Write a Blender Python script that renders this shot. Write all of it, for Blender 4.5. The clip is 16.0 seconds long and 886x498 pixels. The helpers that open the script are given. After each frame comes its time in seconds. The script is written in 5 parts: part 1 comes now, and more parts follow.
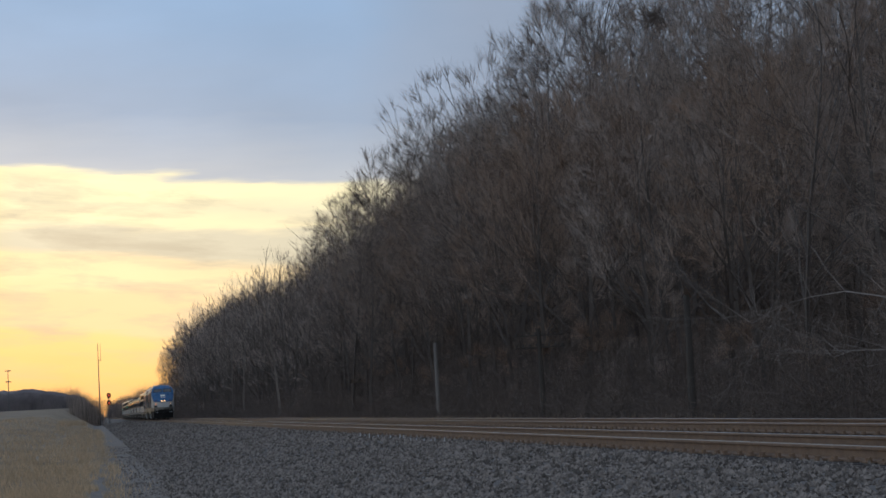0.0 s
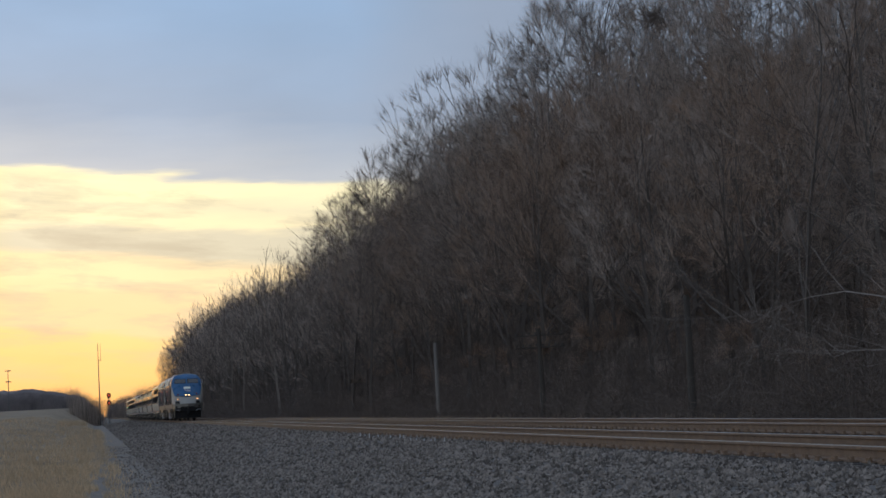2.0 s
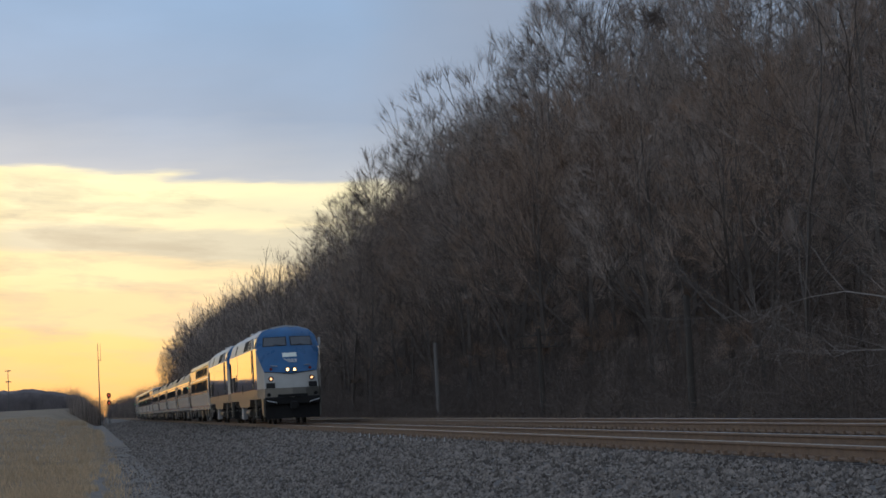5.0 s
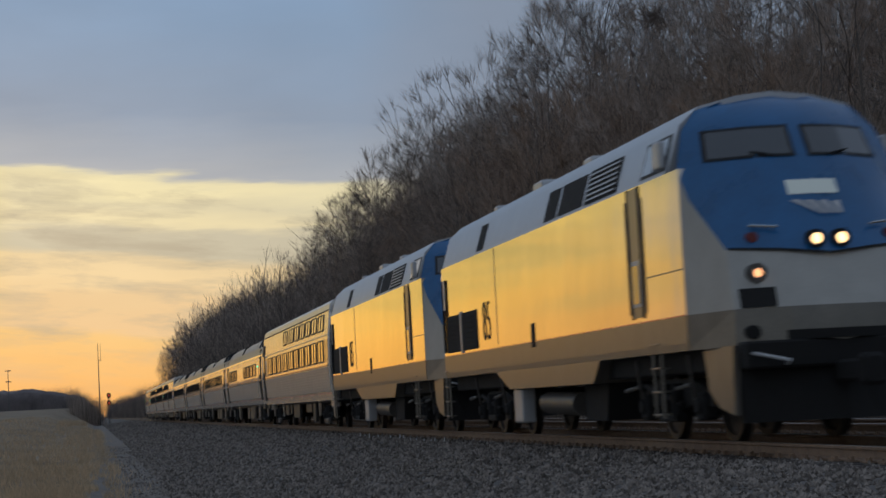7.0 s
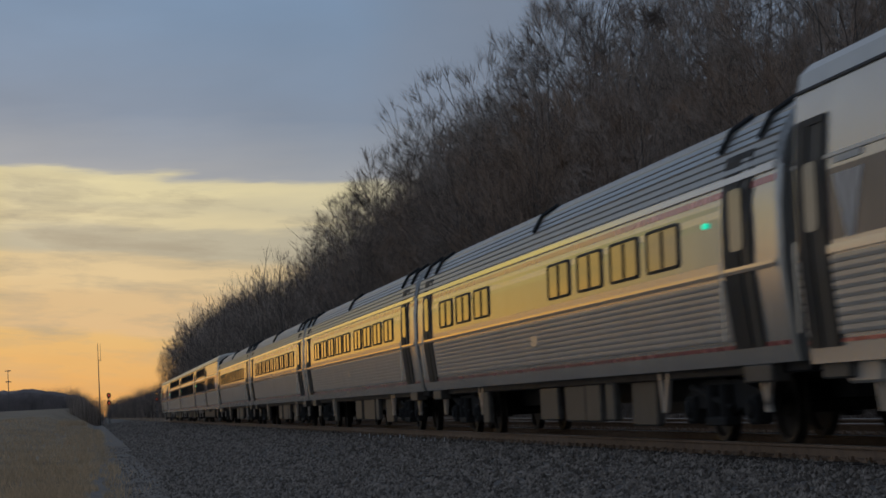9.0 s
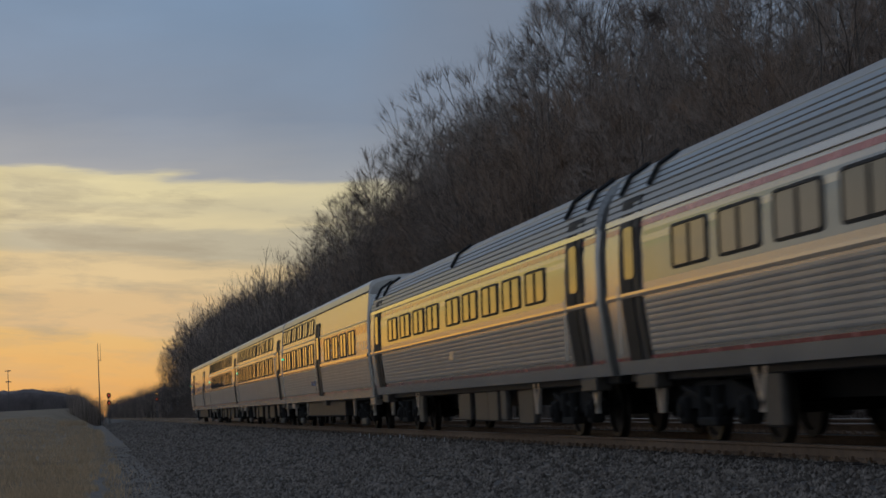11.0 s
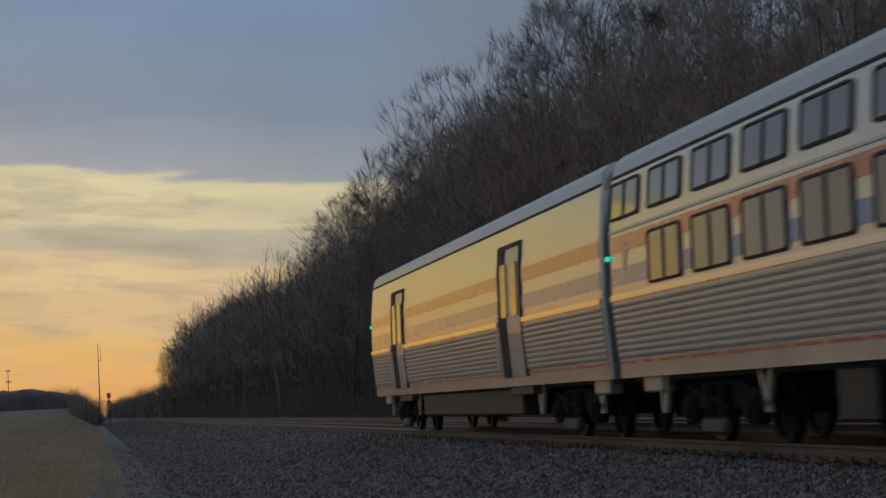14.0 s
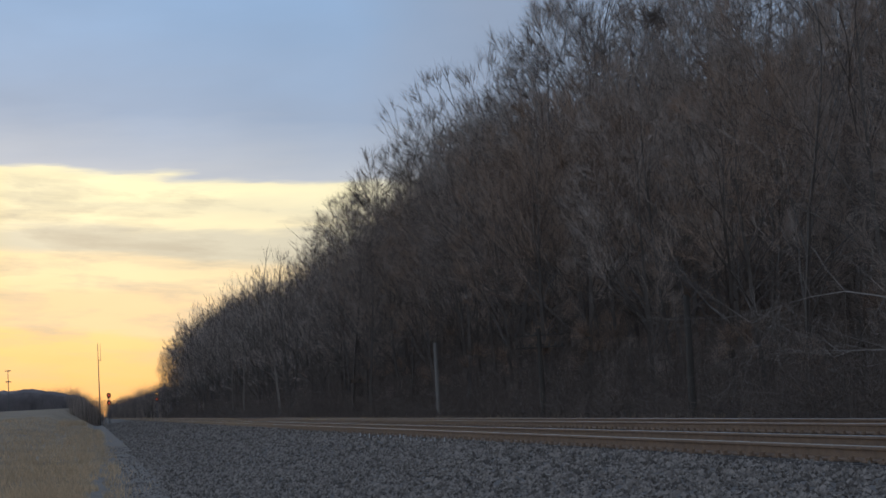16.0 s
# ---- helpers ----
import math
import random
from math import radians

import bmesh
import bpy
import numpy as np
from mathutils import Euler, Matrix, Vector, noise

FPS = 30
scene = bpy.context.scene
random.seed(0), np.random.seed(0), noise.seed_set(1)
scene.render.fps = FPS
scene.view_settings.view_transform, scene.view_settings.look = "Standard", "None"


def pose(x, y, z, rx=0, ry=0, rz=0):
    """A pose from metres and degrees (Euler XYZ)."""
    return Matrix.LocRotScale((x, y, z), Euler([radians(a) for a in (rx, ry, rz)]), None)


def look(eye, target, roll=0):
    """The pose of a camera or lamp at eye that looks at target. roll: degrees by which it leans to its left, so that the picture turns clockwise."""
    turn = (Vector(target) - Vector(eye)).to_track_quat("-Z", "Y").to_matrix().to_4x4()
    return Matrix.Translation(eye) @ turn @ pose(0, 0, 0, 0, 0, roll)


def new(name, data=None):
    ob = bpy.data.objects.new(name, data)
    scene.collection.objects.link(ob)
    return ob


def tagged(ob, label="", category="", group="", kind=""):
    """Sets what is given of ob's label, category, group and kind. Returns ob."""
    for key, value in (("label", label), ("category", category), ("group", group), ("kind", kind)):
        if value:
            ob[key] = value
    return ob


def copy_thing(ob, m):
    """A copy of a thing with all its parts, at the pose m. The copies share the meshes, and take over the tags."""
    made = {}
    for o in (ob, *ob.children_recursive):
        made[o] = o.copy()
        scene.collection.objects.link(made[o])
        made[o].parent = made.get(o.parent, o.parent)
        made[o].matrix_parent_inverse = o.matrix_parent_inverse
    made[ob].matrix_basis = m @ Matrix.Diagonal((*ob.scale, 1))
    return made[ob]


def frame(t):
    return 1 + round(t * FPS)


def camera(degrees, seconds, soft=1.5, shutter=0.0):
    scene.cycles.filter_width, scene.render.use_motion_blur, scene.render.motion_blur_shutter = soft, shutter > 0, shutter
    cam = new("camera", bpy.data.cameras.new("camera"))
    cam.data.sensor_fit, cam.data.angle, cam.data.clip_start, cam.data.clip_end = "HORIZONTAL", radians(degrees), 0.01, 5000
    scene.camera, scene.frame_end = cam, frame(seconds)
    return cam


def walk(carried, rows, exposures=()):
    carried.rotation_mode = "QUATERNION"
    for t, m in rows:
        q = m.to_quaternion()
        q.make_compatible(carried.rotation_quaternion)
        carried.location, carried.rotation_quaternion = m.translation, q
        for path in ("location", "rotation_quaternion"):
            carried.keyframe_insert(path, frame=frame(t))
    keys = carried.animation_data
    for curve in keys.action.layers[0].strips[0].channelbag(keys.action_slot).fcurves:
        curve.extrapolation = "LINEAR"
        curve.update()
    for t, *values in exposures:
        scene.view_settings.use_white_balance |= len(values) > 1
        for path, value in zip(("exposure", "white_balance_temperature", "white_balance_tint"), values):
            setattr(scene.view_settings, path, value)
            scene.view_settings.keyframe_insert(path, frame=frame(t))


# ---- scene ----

# ---------------- camera ----------------
cam = camera(25.2423, 16.0, soft=1.6, shutter=0.2)
EYE = (0.0, 0.0, 0.776)
YAW, PITCH = radians(10.2305), radians(4.3443)
AIM = (EYE[0] + 100 * math.sin(YAW) * math.cos(PITCH), 100 * math.cos(YAW) * math.cos(PITCH), EYE[2] + 100 * math.sin(PITCH))
VIEW = look(EYE, AIM, -3.0056)
walk(cam, [(0, VIEW), (16, VIEW)],
     [(0, 0.58, 5850, 10), (4.2, 0.56, 5850, 10), (5.6, 0.50, 5850, 10), (6.6, 0.24, 5900, 10), (7.3, 0.0, 5900, 10), (8.2, -0.18, 5850, 10),
      (12, -0.22, 5850, 10), (14.2, -0.27, 5850, 10), (14.9, -0.28, 5800, 10), (15.4, 0.12, 5750, 10), (15.8, 0.44, 5650, 10), (16, 0.48, 5650, 10)])

# ---------------- light ----------------
SUN_AZ, SUN_EL = radians(-4), radians(5)


def make_world():
    w = bpy.data.worlds.new("sky")
    scene.world = w
    w.use_nodes = True
    t = w.node_tree
    t.nodes.clear()
    N, L = t.nodes.new, t.links.new

    def math_node(op, a, b=None, c=None):
        n = N("ShaderNodeMath")
        n.operation = op
        for k, v in enumerate((a, b, c)):
            if v is None:
                continue
            if isinstance(v, (int, float)):
                n.inputs[k].default_value = v
            else:
                L(v, n.inputs[k])
        return n.outputs[0]

    out, bg = N("ShaderNodeOutputWorld"), N("ShaderNodeBackground")
    co = N("ShaderNodeTexCoord")
    sep = N("ShaderNodeSeparateXYZ")
    L(co.outputs["Generated"], sep.inputs[0])
    x, y, z = sep.outputs
    az = math_node("ARCTAN2", x, y)
    flat = math_node("SQRT", math_node("ADD", math_node("MULTIPLY", x, x), math_node("MULTIPLY", y, y)))
    el = math_node("DIVIDE", z, math_node("MAXIMUM", flat, 0.05))
    # streaks of cloud, long and thin along the horizon
    comb = N("ShaderNodeCombineXYZ")
    L(math_node("MULTIPLY", az, 13.0), comb.inputs[0])
    L(math_node("MULTIPLY", el, 95.0), comb.inputs[1])
    streak = N("ShaderNodeTexNoise")
    streak.inputs["Scale"].default_value = 0.75
    streak.inputs["Detail"].default_value = 4
    streak.inputs["Roughness"].default_value = 0.55
    L(comb.outputs[0], streak.inputs["Vector"])
    comb2 = N("ShaderNodeCombineXYZ")
    L(math_node("MULTIPLY", az, 9.0), comb2.inputs[0])
    L(math_node("MULTIPLY", el, 22.0), comb2.inputs[1])
    soft = N("ShaderNodeTexNoise")
    soft.inputs["Scale"].default_value = 0.9
    soft.inputs["Detail"].default_value = 5
    L(comb2.outputs[0], soft.inputs["Vector"])
    tilt = math_node("ADD", math_node("ADD", el, 0.0035), math_node("MULTIPLY", math_node("MAXIMUM", math_node("MINIMUM", az, 0.5), -0.5), 0.085))
    lev = math_node("ADD", tilt, math_node("MULTIPLY", math_node("SUBTRACT", streak.outputs["Fac"], 0.5), 0.024))
    ramp = N("ShaderNodeValToRGB")
    L(math_node("MULTIPLY", lev, 2.0), ramp.inputs[0])
    cr = ramp.color_ramp
    stops = [(0, (0.677, 0.297, 0.089)), (0.045, (0.761, 0.396, 0.134)), (0.088, (0.761, 0.464, 0.174)), (0.097, (0.705, 0.468, 0.243)), (0.13, (0.714, 0.495, 0.259)),
             (0.145, (0.780, 0.567, 0.299)), (0.164, (0.733, 0.549, 0.299)), (0.174, (0.512, 0.460, 0.326)), (0.197, (0.539, 0.478, 0.334)), (0.205, (0.818, 0.672, 0.376)),
             (0.223, (0.688, 0.589, 0.359)), (0.24, (0.856, 0.718, 0.392)), (0.249, (0.800, 0.681, 0.385)), (0.256, (0.360, 0.380, 0.400)), (0.32, (0.225, 0.290, 0.375)),
             (0.45, (0.205, 0.310, 0.440)), (0.7, (0.200, 0.315, 0.465)), (1, (0.190, 0.280, 0.410))]
    cr.elements[0].position, cr.elements[0].color = 0.0, (*stops[0][1], 1)
    cr.elements[1].position, cr.elements[1].color = 1.0, (*stops[-1][1], 1)
    for pos, c in stops[1:-1]:
        cr.elements.new(pos).color = (*c, 1)
    # grey veils drawn out along the bright band
    comb3 = N("ShaderNodeCombineXYZ")
    L(math_node("ADD", math_node("MULTIPLY", az, 11.0), math_node("MULTIPLY", soft.outputs["Fac"], 1.2)), comb3.inputs[0])
    L(math_node("MULTIPLY", tilt, 62.0), comb3.inputs[1])
    veil = N("ShaderNodeTexNoise")
    veil.inputs["Scale"].default_value = 1.0
    veil.inputs["Detail"].default_value = 6
    veil.inputs["Roughness"].default_value = 0.6
    L(comb3.outputs[0], veil.inputs["Vector"])
    vr = N("ShaderNodeMapRange")
    L(veil.outputs["Fac"], vr.inputs["Value"])
    vr.inputs["From Min"].default_value, vr.inputs["From Max"].default_value = 0.46, 0.64
    band = N("ShaderNodeMapRange")
    L(tilt, band.inputs["Value"])
    band.inputs["From Min"].default_value, band.inputs["From Max"].default_value = 0.008, 0.045
    grey = N("ShaderNodeMix")
    grey.data_type = "RGBA"
    deck = N("ShaderNodeMapRange")
    L(tilt, deck.inputs["Value"])
    deck.inputs["From Min"].default_value, deck.inputs["From Max"].default_value = 0.128, 0.118
    veiled = math_node("MULTIPLY", math_node("MULTIPLY", vr.outputs[0], band.outputs[0]), deck.outputs[0])
    L(math_node("MULTIPLY", veiled, 0.80), grey.inputs["Factor"])
    L(ramp.outputs[0], grey.inputs["A"])
    grey.inputs["B"].default_value = (0.38, 0.335, 0.245, 1)
    # away from the sunset the low sky is grey-brown, then grey-blue cloud
    off = math_node("DIVIDE", math_node("ABSOLUTE", math_node("SUBTRACT", az, SUN_AZ)), math.pi)
    away = N("ShaderNodeValToRGB")
    L(math_node("ADD", off, math_node("MULTIPLY", math_node("SUBTRACT", soft.outputs["Fac"], 0.5), 0.03)), away.inputs[0])
    ar = away.color_ramp
    ar.elements[0].position, ar.elements[0].color = 0.036, (1, 1, 1, 1)
    ar.elements[1].position, ar.elements[1].color = 0.5, (0, 0, 0, 1)
    ar.elements.new(0.066).color = (0.85, 0.85, 0.85, 1)
    ar.elements.new(0.077).color = (0.38, 0.38, 0.38, 1)
    ar.elements.new(0.090).color = (0.10, 0.10, 0.10, 1)
    mix = N("ShaderNodeMix")
    mix.data_type = "RGBA"
    L(away.outputs[0], mix.inputs["Factor"])
    dusk = N("ShaderNodeValToRGB")
    L(math_node("MULTIPLY", lev, 2.0), dusk.inputs[0])
    dusk.color_ramp.elements[0].position, dusk.color_ramp.elements[0].color = 0.16, (0.275, 0.262, 0.24, 1)
    dusk.color_ramp.elements[1].position, dusk.color_ramp.elements[1].color = 0.34, (0.21, 0.245, 0.30, 1)
    L(dusk.outputs[0], mix.inputs["A"])
    # the glow turns more golden over the sun
    gold = N("ShaderNodeMix")
    gold.data_type, gold.blend_type = "RGBA", "MULTIPLY"
    gr = N("ShaderNodeMapRange")
    L(az, gr.inputs["Value"])
    gr.inputs["From Min"].default_value, gr.inputs["From Max"].default_value = radians(-2), radians(-8)
    lowsky = N("ShaderNodeMapRange")
    L(lev, lowsky.inputs["Value"])
    lowsky.inputs["From Min"].default_value, lowsky.inputs["From Max"].default_value = 0.140, 0.120
    L(math_node("MULTIPLY", gr.outputs[0], lowsky.outputs[0]), gold.inputs["Factor"])
    L(grey.outputs["Result"], gold.inputs["A"])
    gold.inputs["B"].default_value = (1.12, 0.97, 0.28, 1)
    L(gold.outputs["Result"], mix.inputs["B"])
    # soft mottling of the cloud deck
    mot = N("ShaderNodeMix")
    mot.data_type, mot.blend_type = "RGBA", "MULTIPLY"
    mot.inputs["Factor"].default_value = 1
    L(mix.outputs["Result"], mot.inputs["A"])
    v = math_node("ADD", math_node("MULTIPLY", soft.outputs["Fac"], 0.35), 0.825)
    cv = N("ShaderNodeCombineColor")
    for k in range(3):
        L(v, cv.inputs[k])
    L(cv.outputs[0], mot.inputs["B"])
    sky = N("ShaderNodeTexSky")
    sky.sky_type, sky.sun_disc, sky.sun_elevation, sky.sun_rotation = "NISHITA", False, SUN_EL, SUN_AZ
    blend = N("ShaderNodeMix")
    blend.data_type = "RGBA"
    blend.inputs["Factor"].default_value = 0.92
    dim = N("ShaderNodeMix")
    dim.data_type, dim.blend_type = "RGBA", "MULTIPLY"
    dim.inputs["Factor"].default_value = 1
    L(sky.outputs[0], dim.inputs["A"])
    dim.inputs["B"].default_value = (0.05, 0.05, 0.05, 1)
    L(dim.outputs["Result"], blend.inputs["A"])
    L(mot.outputs["Result"], blend.inputs["B"])
    L(blend.outputs["Result"], bg.inputs[0])
    bg.inputs[1].default_value = 1.0
    L(bg.outputs[0], out.inputs[0])


make_world()
sun_data = bpy.data.lights.new("sun", "SUN")
sun_data.energy, sun_data.angle, sun_data.color = 0.06, radians(60), (1.0, 0.72, 0.38)
sun = new("sun", sun_data)
sun.matrix_world = look((0, 0, 60), (-100 * math.sin(SUN_AZ), -100 * math.cos(SUN_AZ), 60 - 100 * math.tan(SUN_EL)))

# ---------------- materials ----------------


def material(name, base, rough=0.6, metal=0.0, vary=0.25, scale=3.0, fine=40.0, bump=0.1, bump_scale=30.0, stretch=(1, 1, 1), second=None, coat=0.0, island=0.0, rand=0.0):
    """A surface with patches and grain of its own at two sizes."""
    m = bpy.data.materials.new(name)
    m.use_nodes = True
    t = m.node_tree
    N, L = t.nodes.new, t.links.new
    b = t.nodes["Principled BSDF"]
    b.inputs["Metallic"].default_value = metal
    b.inputs["Coat Weight"].default_value = coat
    co, mp = N("ShaderNodeTexCoord"), N("ShaderNodeMapping")
    mp.inputs["Scale"].default_value = stretch
    L(co.outputs["Object"], mp.inputs[0])
    n1, n2 = N("ShaderNodeTexNoise"), N("ShaderNodeTexNoise")
    for n, s in ((n1, scale), (n2, fine)):
        n.inputs["Scale"].default_value = s
        n.inputs["Detail"].default_value = 5
        L(mp.outputs[0], n.inputs["Vector"])
    add = N("ShaderNodeMath")
    add.operation = "MULTIPLY_ADD"
    L(n2.outputs["Fac"], add.inputs[0])
    add.inputs[1].default_value = 0.4
    L(n1.outputs["Fac"], add.inputs[2])
    fac = add.outputs[0]
    for weight, socket in ((island, "isl"), (rand, "obj")):
        if weight:
            src = N("ShaderNodeNewGeometry").outputs["Random Per Island"] if socket == "isl" else N("ShaderNodeObjectInfo").outputs["Random"]
            ad = N("ShaderNodeMath")
            ad.operation = "MULTIPLY_ADD"
            L(src, ad.inputs[0])
            ad.inputs[1].default_value = weight
            L(fac, ad.inputs[2])
            sb = N("ShaderNodeMath")
            sb.operation = "SUBTRACT"
            L(ad.outputs[0], sb.inputs[0])
            sb.inputs[1].default_value = weight / 2
            fac = sb.outputs[0]
    r = N("ShaderNodeValToRGB")
    L(fac, r.inputs[0])
    lo = tuple(c * (1 - vary) for c in base)
    hi = second or tuple(min(1, c * (1 + vary)) for c in base)
    r.color_ramp.elements[0].position, r.color_ramp.elements[0].color = 0.45, (*lo, 1)
    r.color_ramp.elements[1].position, r.color_ramp.elements[1].color = 0.95, (*hi, 1)
    L(r.outputs[0], b.inputs["Base Color"])
    rr = N("ShaderNodeMapRange")
    L(n1.outputs["Fac"], rr.inputs["Value"])
    rr.inputs["To Min"].default_value, rr.inputs["To Max"].default_value = max(0.02, rough * 0.8), min(1, rough * 1.25)
    L(rr.outputs[0], b.inputs["Roughness"])
    if bump:
        bn, bt = N("ShaderNodeBump"), N("ShaderNodeTexNoise")
        bt.inputs["Scale"].default_value, bt.inputs["Detail"].default_value = bump_scale, 4
        L(mp.outputs[0], bt.inputs["Vector"])
        L(bt.outputs["Fac"], bn.inputs["Height"])
        bn.inputs["Strength"].default_value, bn.inputs["Distance"].default_value = bump, 0.02
        L(bn.outputs[0], b.inputs["Normal"])
    return m


def glow(name, colour, strength):
    m = bpy.data.materials.new(name)
    m.use_nodes = True
    b = m.node_tree.nodes["Principled BSDF"]
    b.inputs["Base Color"].default_value = (*colour, 1)
    b.inputs["Emission Color"].default_value = (*colour, 1)
    b.inputs["Emission Strength"].default_value = strength
    return m


M = dict(
    silver=material("silver_paint", (0.60, 0.585, 0.56), 0.045, 0.95, 0.10, 0.7, 9, 0.35, 0.9, stretch=(1, 1, 0.45), coat=0.2),
    silver_up=material("silver_roof_paint", (0.55, 0.56, 0.57), 0.38, 0.25, 0.08, 1.5, 18, 0.03, 3),
    grey_sill=material("grey_sill_paint", (0.20, 0.187, 0.160), 0.30, 0.5, 0.2, 2, 25, 0.05, 8),
    blue=material("blue_paint", (0.018, 0.125, 0.31), 0.28, 0.0, 0.2, 1.5, 20, 0.03, 3, coat=0.4),
    white_nose=material("pale_grey_paint", (0.48, 0.46, 0.41), 0.35, 0.1, 0.1, 2, 25, 0.03, 5),
    steel=material("stainless_steel", (0.70, 0.675, 0.63), 0.24, 0.75, 0.10, 0.9, 12, 0.05, 1.4),
    steel_dull=material("dull_stainless_steel", (0.64, 0.605, 0.55), 0.30, 0.35, 0.10, 1.4, 16, 0.05, 4),
    steel_roof=material("stainless_roof", (0.42, 0.42, 0.41), 0.38, 0.7, 0.12, 1.2, 15, 0.05, 4),
    bare=material("bright_trim", (0.66, 0.64, 0.60), 0.16, 0.95, 0.05, 2, 20, 0.02, 5),
    black=material("black_rubber", (0.012, 0.012, 0.013), 0.6, 0, 0.3, 3, 30, 0.1, 20),
    dark=material("dirty_underframe", (0.012, 0.011, 0.010), 0.9, 0.0, 0.4, 4, 30, 0.2, 25),
    wheel=material("wheel_steel", (0.05, 0.042, 0.035), 0.5, 0.6, 0.4, 5, 40, 0.1, 20),
    box=material("grey_equipment_box", (0.11, 0.10, 0.087), 0.5, 0.2, 0.3, 4, 30, 0.1, 12),
    red=material("red_stripe", (0.58, 0.15, 0.12), 0.26, 0.35, 0.2, 2, 20, 0.02, 4, coat=0.5),
    bluestripe=material("blue_stripe", (0.10, 0.19, 0.50), 0.26, 0.35, 0.2, 2, 20, 0.02, 4, coat=0.5),
    blueband=material("polished_blue_band", (0.30, 0.35, 0.42), 0.13, 0.8, 0.10, 1.5, 14, 0.04, 1.5),
    navy=material("navy_band", (0.10, 0.095, 0.125), 0.2, 0.5, 0.2, 2, 20, 0.03, 2),
    skirt=material("dark_skirt_paint", (0.048, 0.046, 0.043), 0.5, 0.1, 0.3, 3, 25, 0.08, 10),
    white=material("white_marking", (0.62, 0.62, 0.62), 0.4, 0, 0.1, 4, 20, 0.02, 6),
    grille=material("dark_grille", (0.016, 0.015, 0.014), 0.85, 0.0, 0.3, 5, 30, 0.1, 20),
    rail=material("rusty_rail", (0.25, 0.165, 0.105), 0.75, 0.0, 0.25, 6, 50, 0.2, 60, second=(0.34, 0.23, 0.15)),
    railtop=material("polished_rail_head", (0.42, 0.38, 0.34), 0.3, 0.9, 0.15, 4, 60, 0.03, 40),
    tie=material("weathered_tie", (0.075, 0.06, 0.05), 0.9, 0, 0.35, 3, 40, 0.4, 30, stretch=(1, 6, 6), rand=0.3),
    stone=material("crushed_stone", (0.178, 0.146, 0.118), 0.85, 0, 0.45, 3, 40, 0.3, 40, second=(0.37, 0.315, 0.265), island=0.6),
    ballast=material("ballast_bed", (0.165, 0.141, 0.12), 0.95, 0, 0.5, 9, 28, 1.0, 22),
    bark=material("grey_bark", (0.14, 0.117, 0.098), 0.9, 0, 0.35, 1.5, 25, 0.4, 18, stretch=(1, 1, 0.3)),
    twig=material("bare_twigs", (0.325, 0.26, 0.212), 0.9, 0, 0.7, 0.4, 6, 0, 10, island=0.9, rand=0.4),
    twig_brown=material("russet_twigs", (0.33, 0.235, 0.17), 0.9, 0, 0.6, 0.4, 6, 0, 10, island=0.9, rand=0.3),
    pale=material("pale_bark", (0.27, 0.225, 0.185), 0.85, 0, 0.3, 1.5, 15, 0.3, 18),
    thicket=material("undergrowth_stems", (0.18, 0.14, 0.112), 0.95, 0, 0.4, 0.3, 5, 0, 10, island=0.5),
    farwood=material("far_woods", (0.23, 0.20, 0.195), 1.0, 0, 0.35, 0.25, 2.2, 1.0, 1.6),
    wood=material("weathered_pole", (0.10, 0.085, 0.07), 0.9, 0, 0.3, 2, 30, 0.3, 30, stretch=(1, 1, 0.15)),
    polegrey=material("bleached_pole", (0.33, 0.30, 0.27), 0.9, 0, 0.25, 2, 30, 0.3, 30, stretch=(1, 1, 0.15)),
    drygrass=material("dry_grass", (0.62, 0.45, 0.27), 0.95, 0, 0.35, 0.35, 3, 0, 10, island=0.3),
    galv=material("galvanised_steel", (0.18, 0.18, 0.18), 0.55, 0.5, 0.2, 4, 30, 0.05, 20),
    headlight=glow("headlight_glow", (1.0, 0.62, 0.27), 2.4),
    ditchlight=glow("ditch_light_glow", (1.0, 0.45, 0.18), 1.5),
    green=glow("green_marker_glow", (0.05, 0.75, 0.40), 1.2),
    amber=glow("amber_signal_glow", (1.0, 0.50, 0.18), 2.2),
    redlamp=glow("red_signal_glow", (1.0, 0.12, 0.05), 1.0),
    redlens=material("red_lens", (0.16, 0.012, 0.012), 0.2, 0, 0.1, 4, 20, 0, 10),
    board=glow("lit_number_board", (0.55, 0.60, 0.56), 0.15),
)


def glass(name, tint, rough):
    m = bpy.data.materials.new(name)
    m.use_nodes = True
    b = m.node_tree.nodes["Principled BSDF"]
    b.inputs["Base Color"].default_value = (*tint, 1)
    b.inputs["Roughness"].default_value = rough
    b.inputs["Metallic"].default_value = 0.0
    b.inputs["IOR"].default_value = 1.9
    b.inputs["Coat Weight"].default_value = 0.5
    b.inputs["Coat Roughness"].default_value = 0.02
    return m


M["pane"] = glass("tinted_window_glass", (0.035, 0.04, 0.045), 0.05)
M["screen"] = glass("windshield_glass", (0.03, 0.035, 0.04), 0.08)


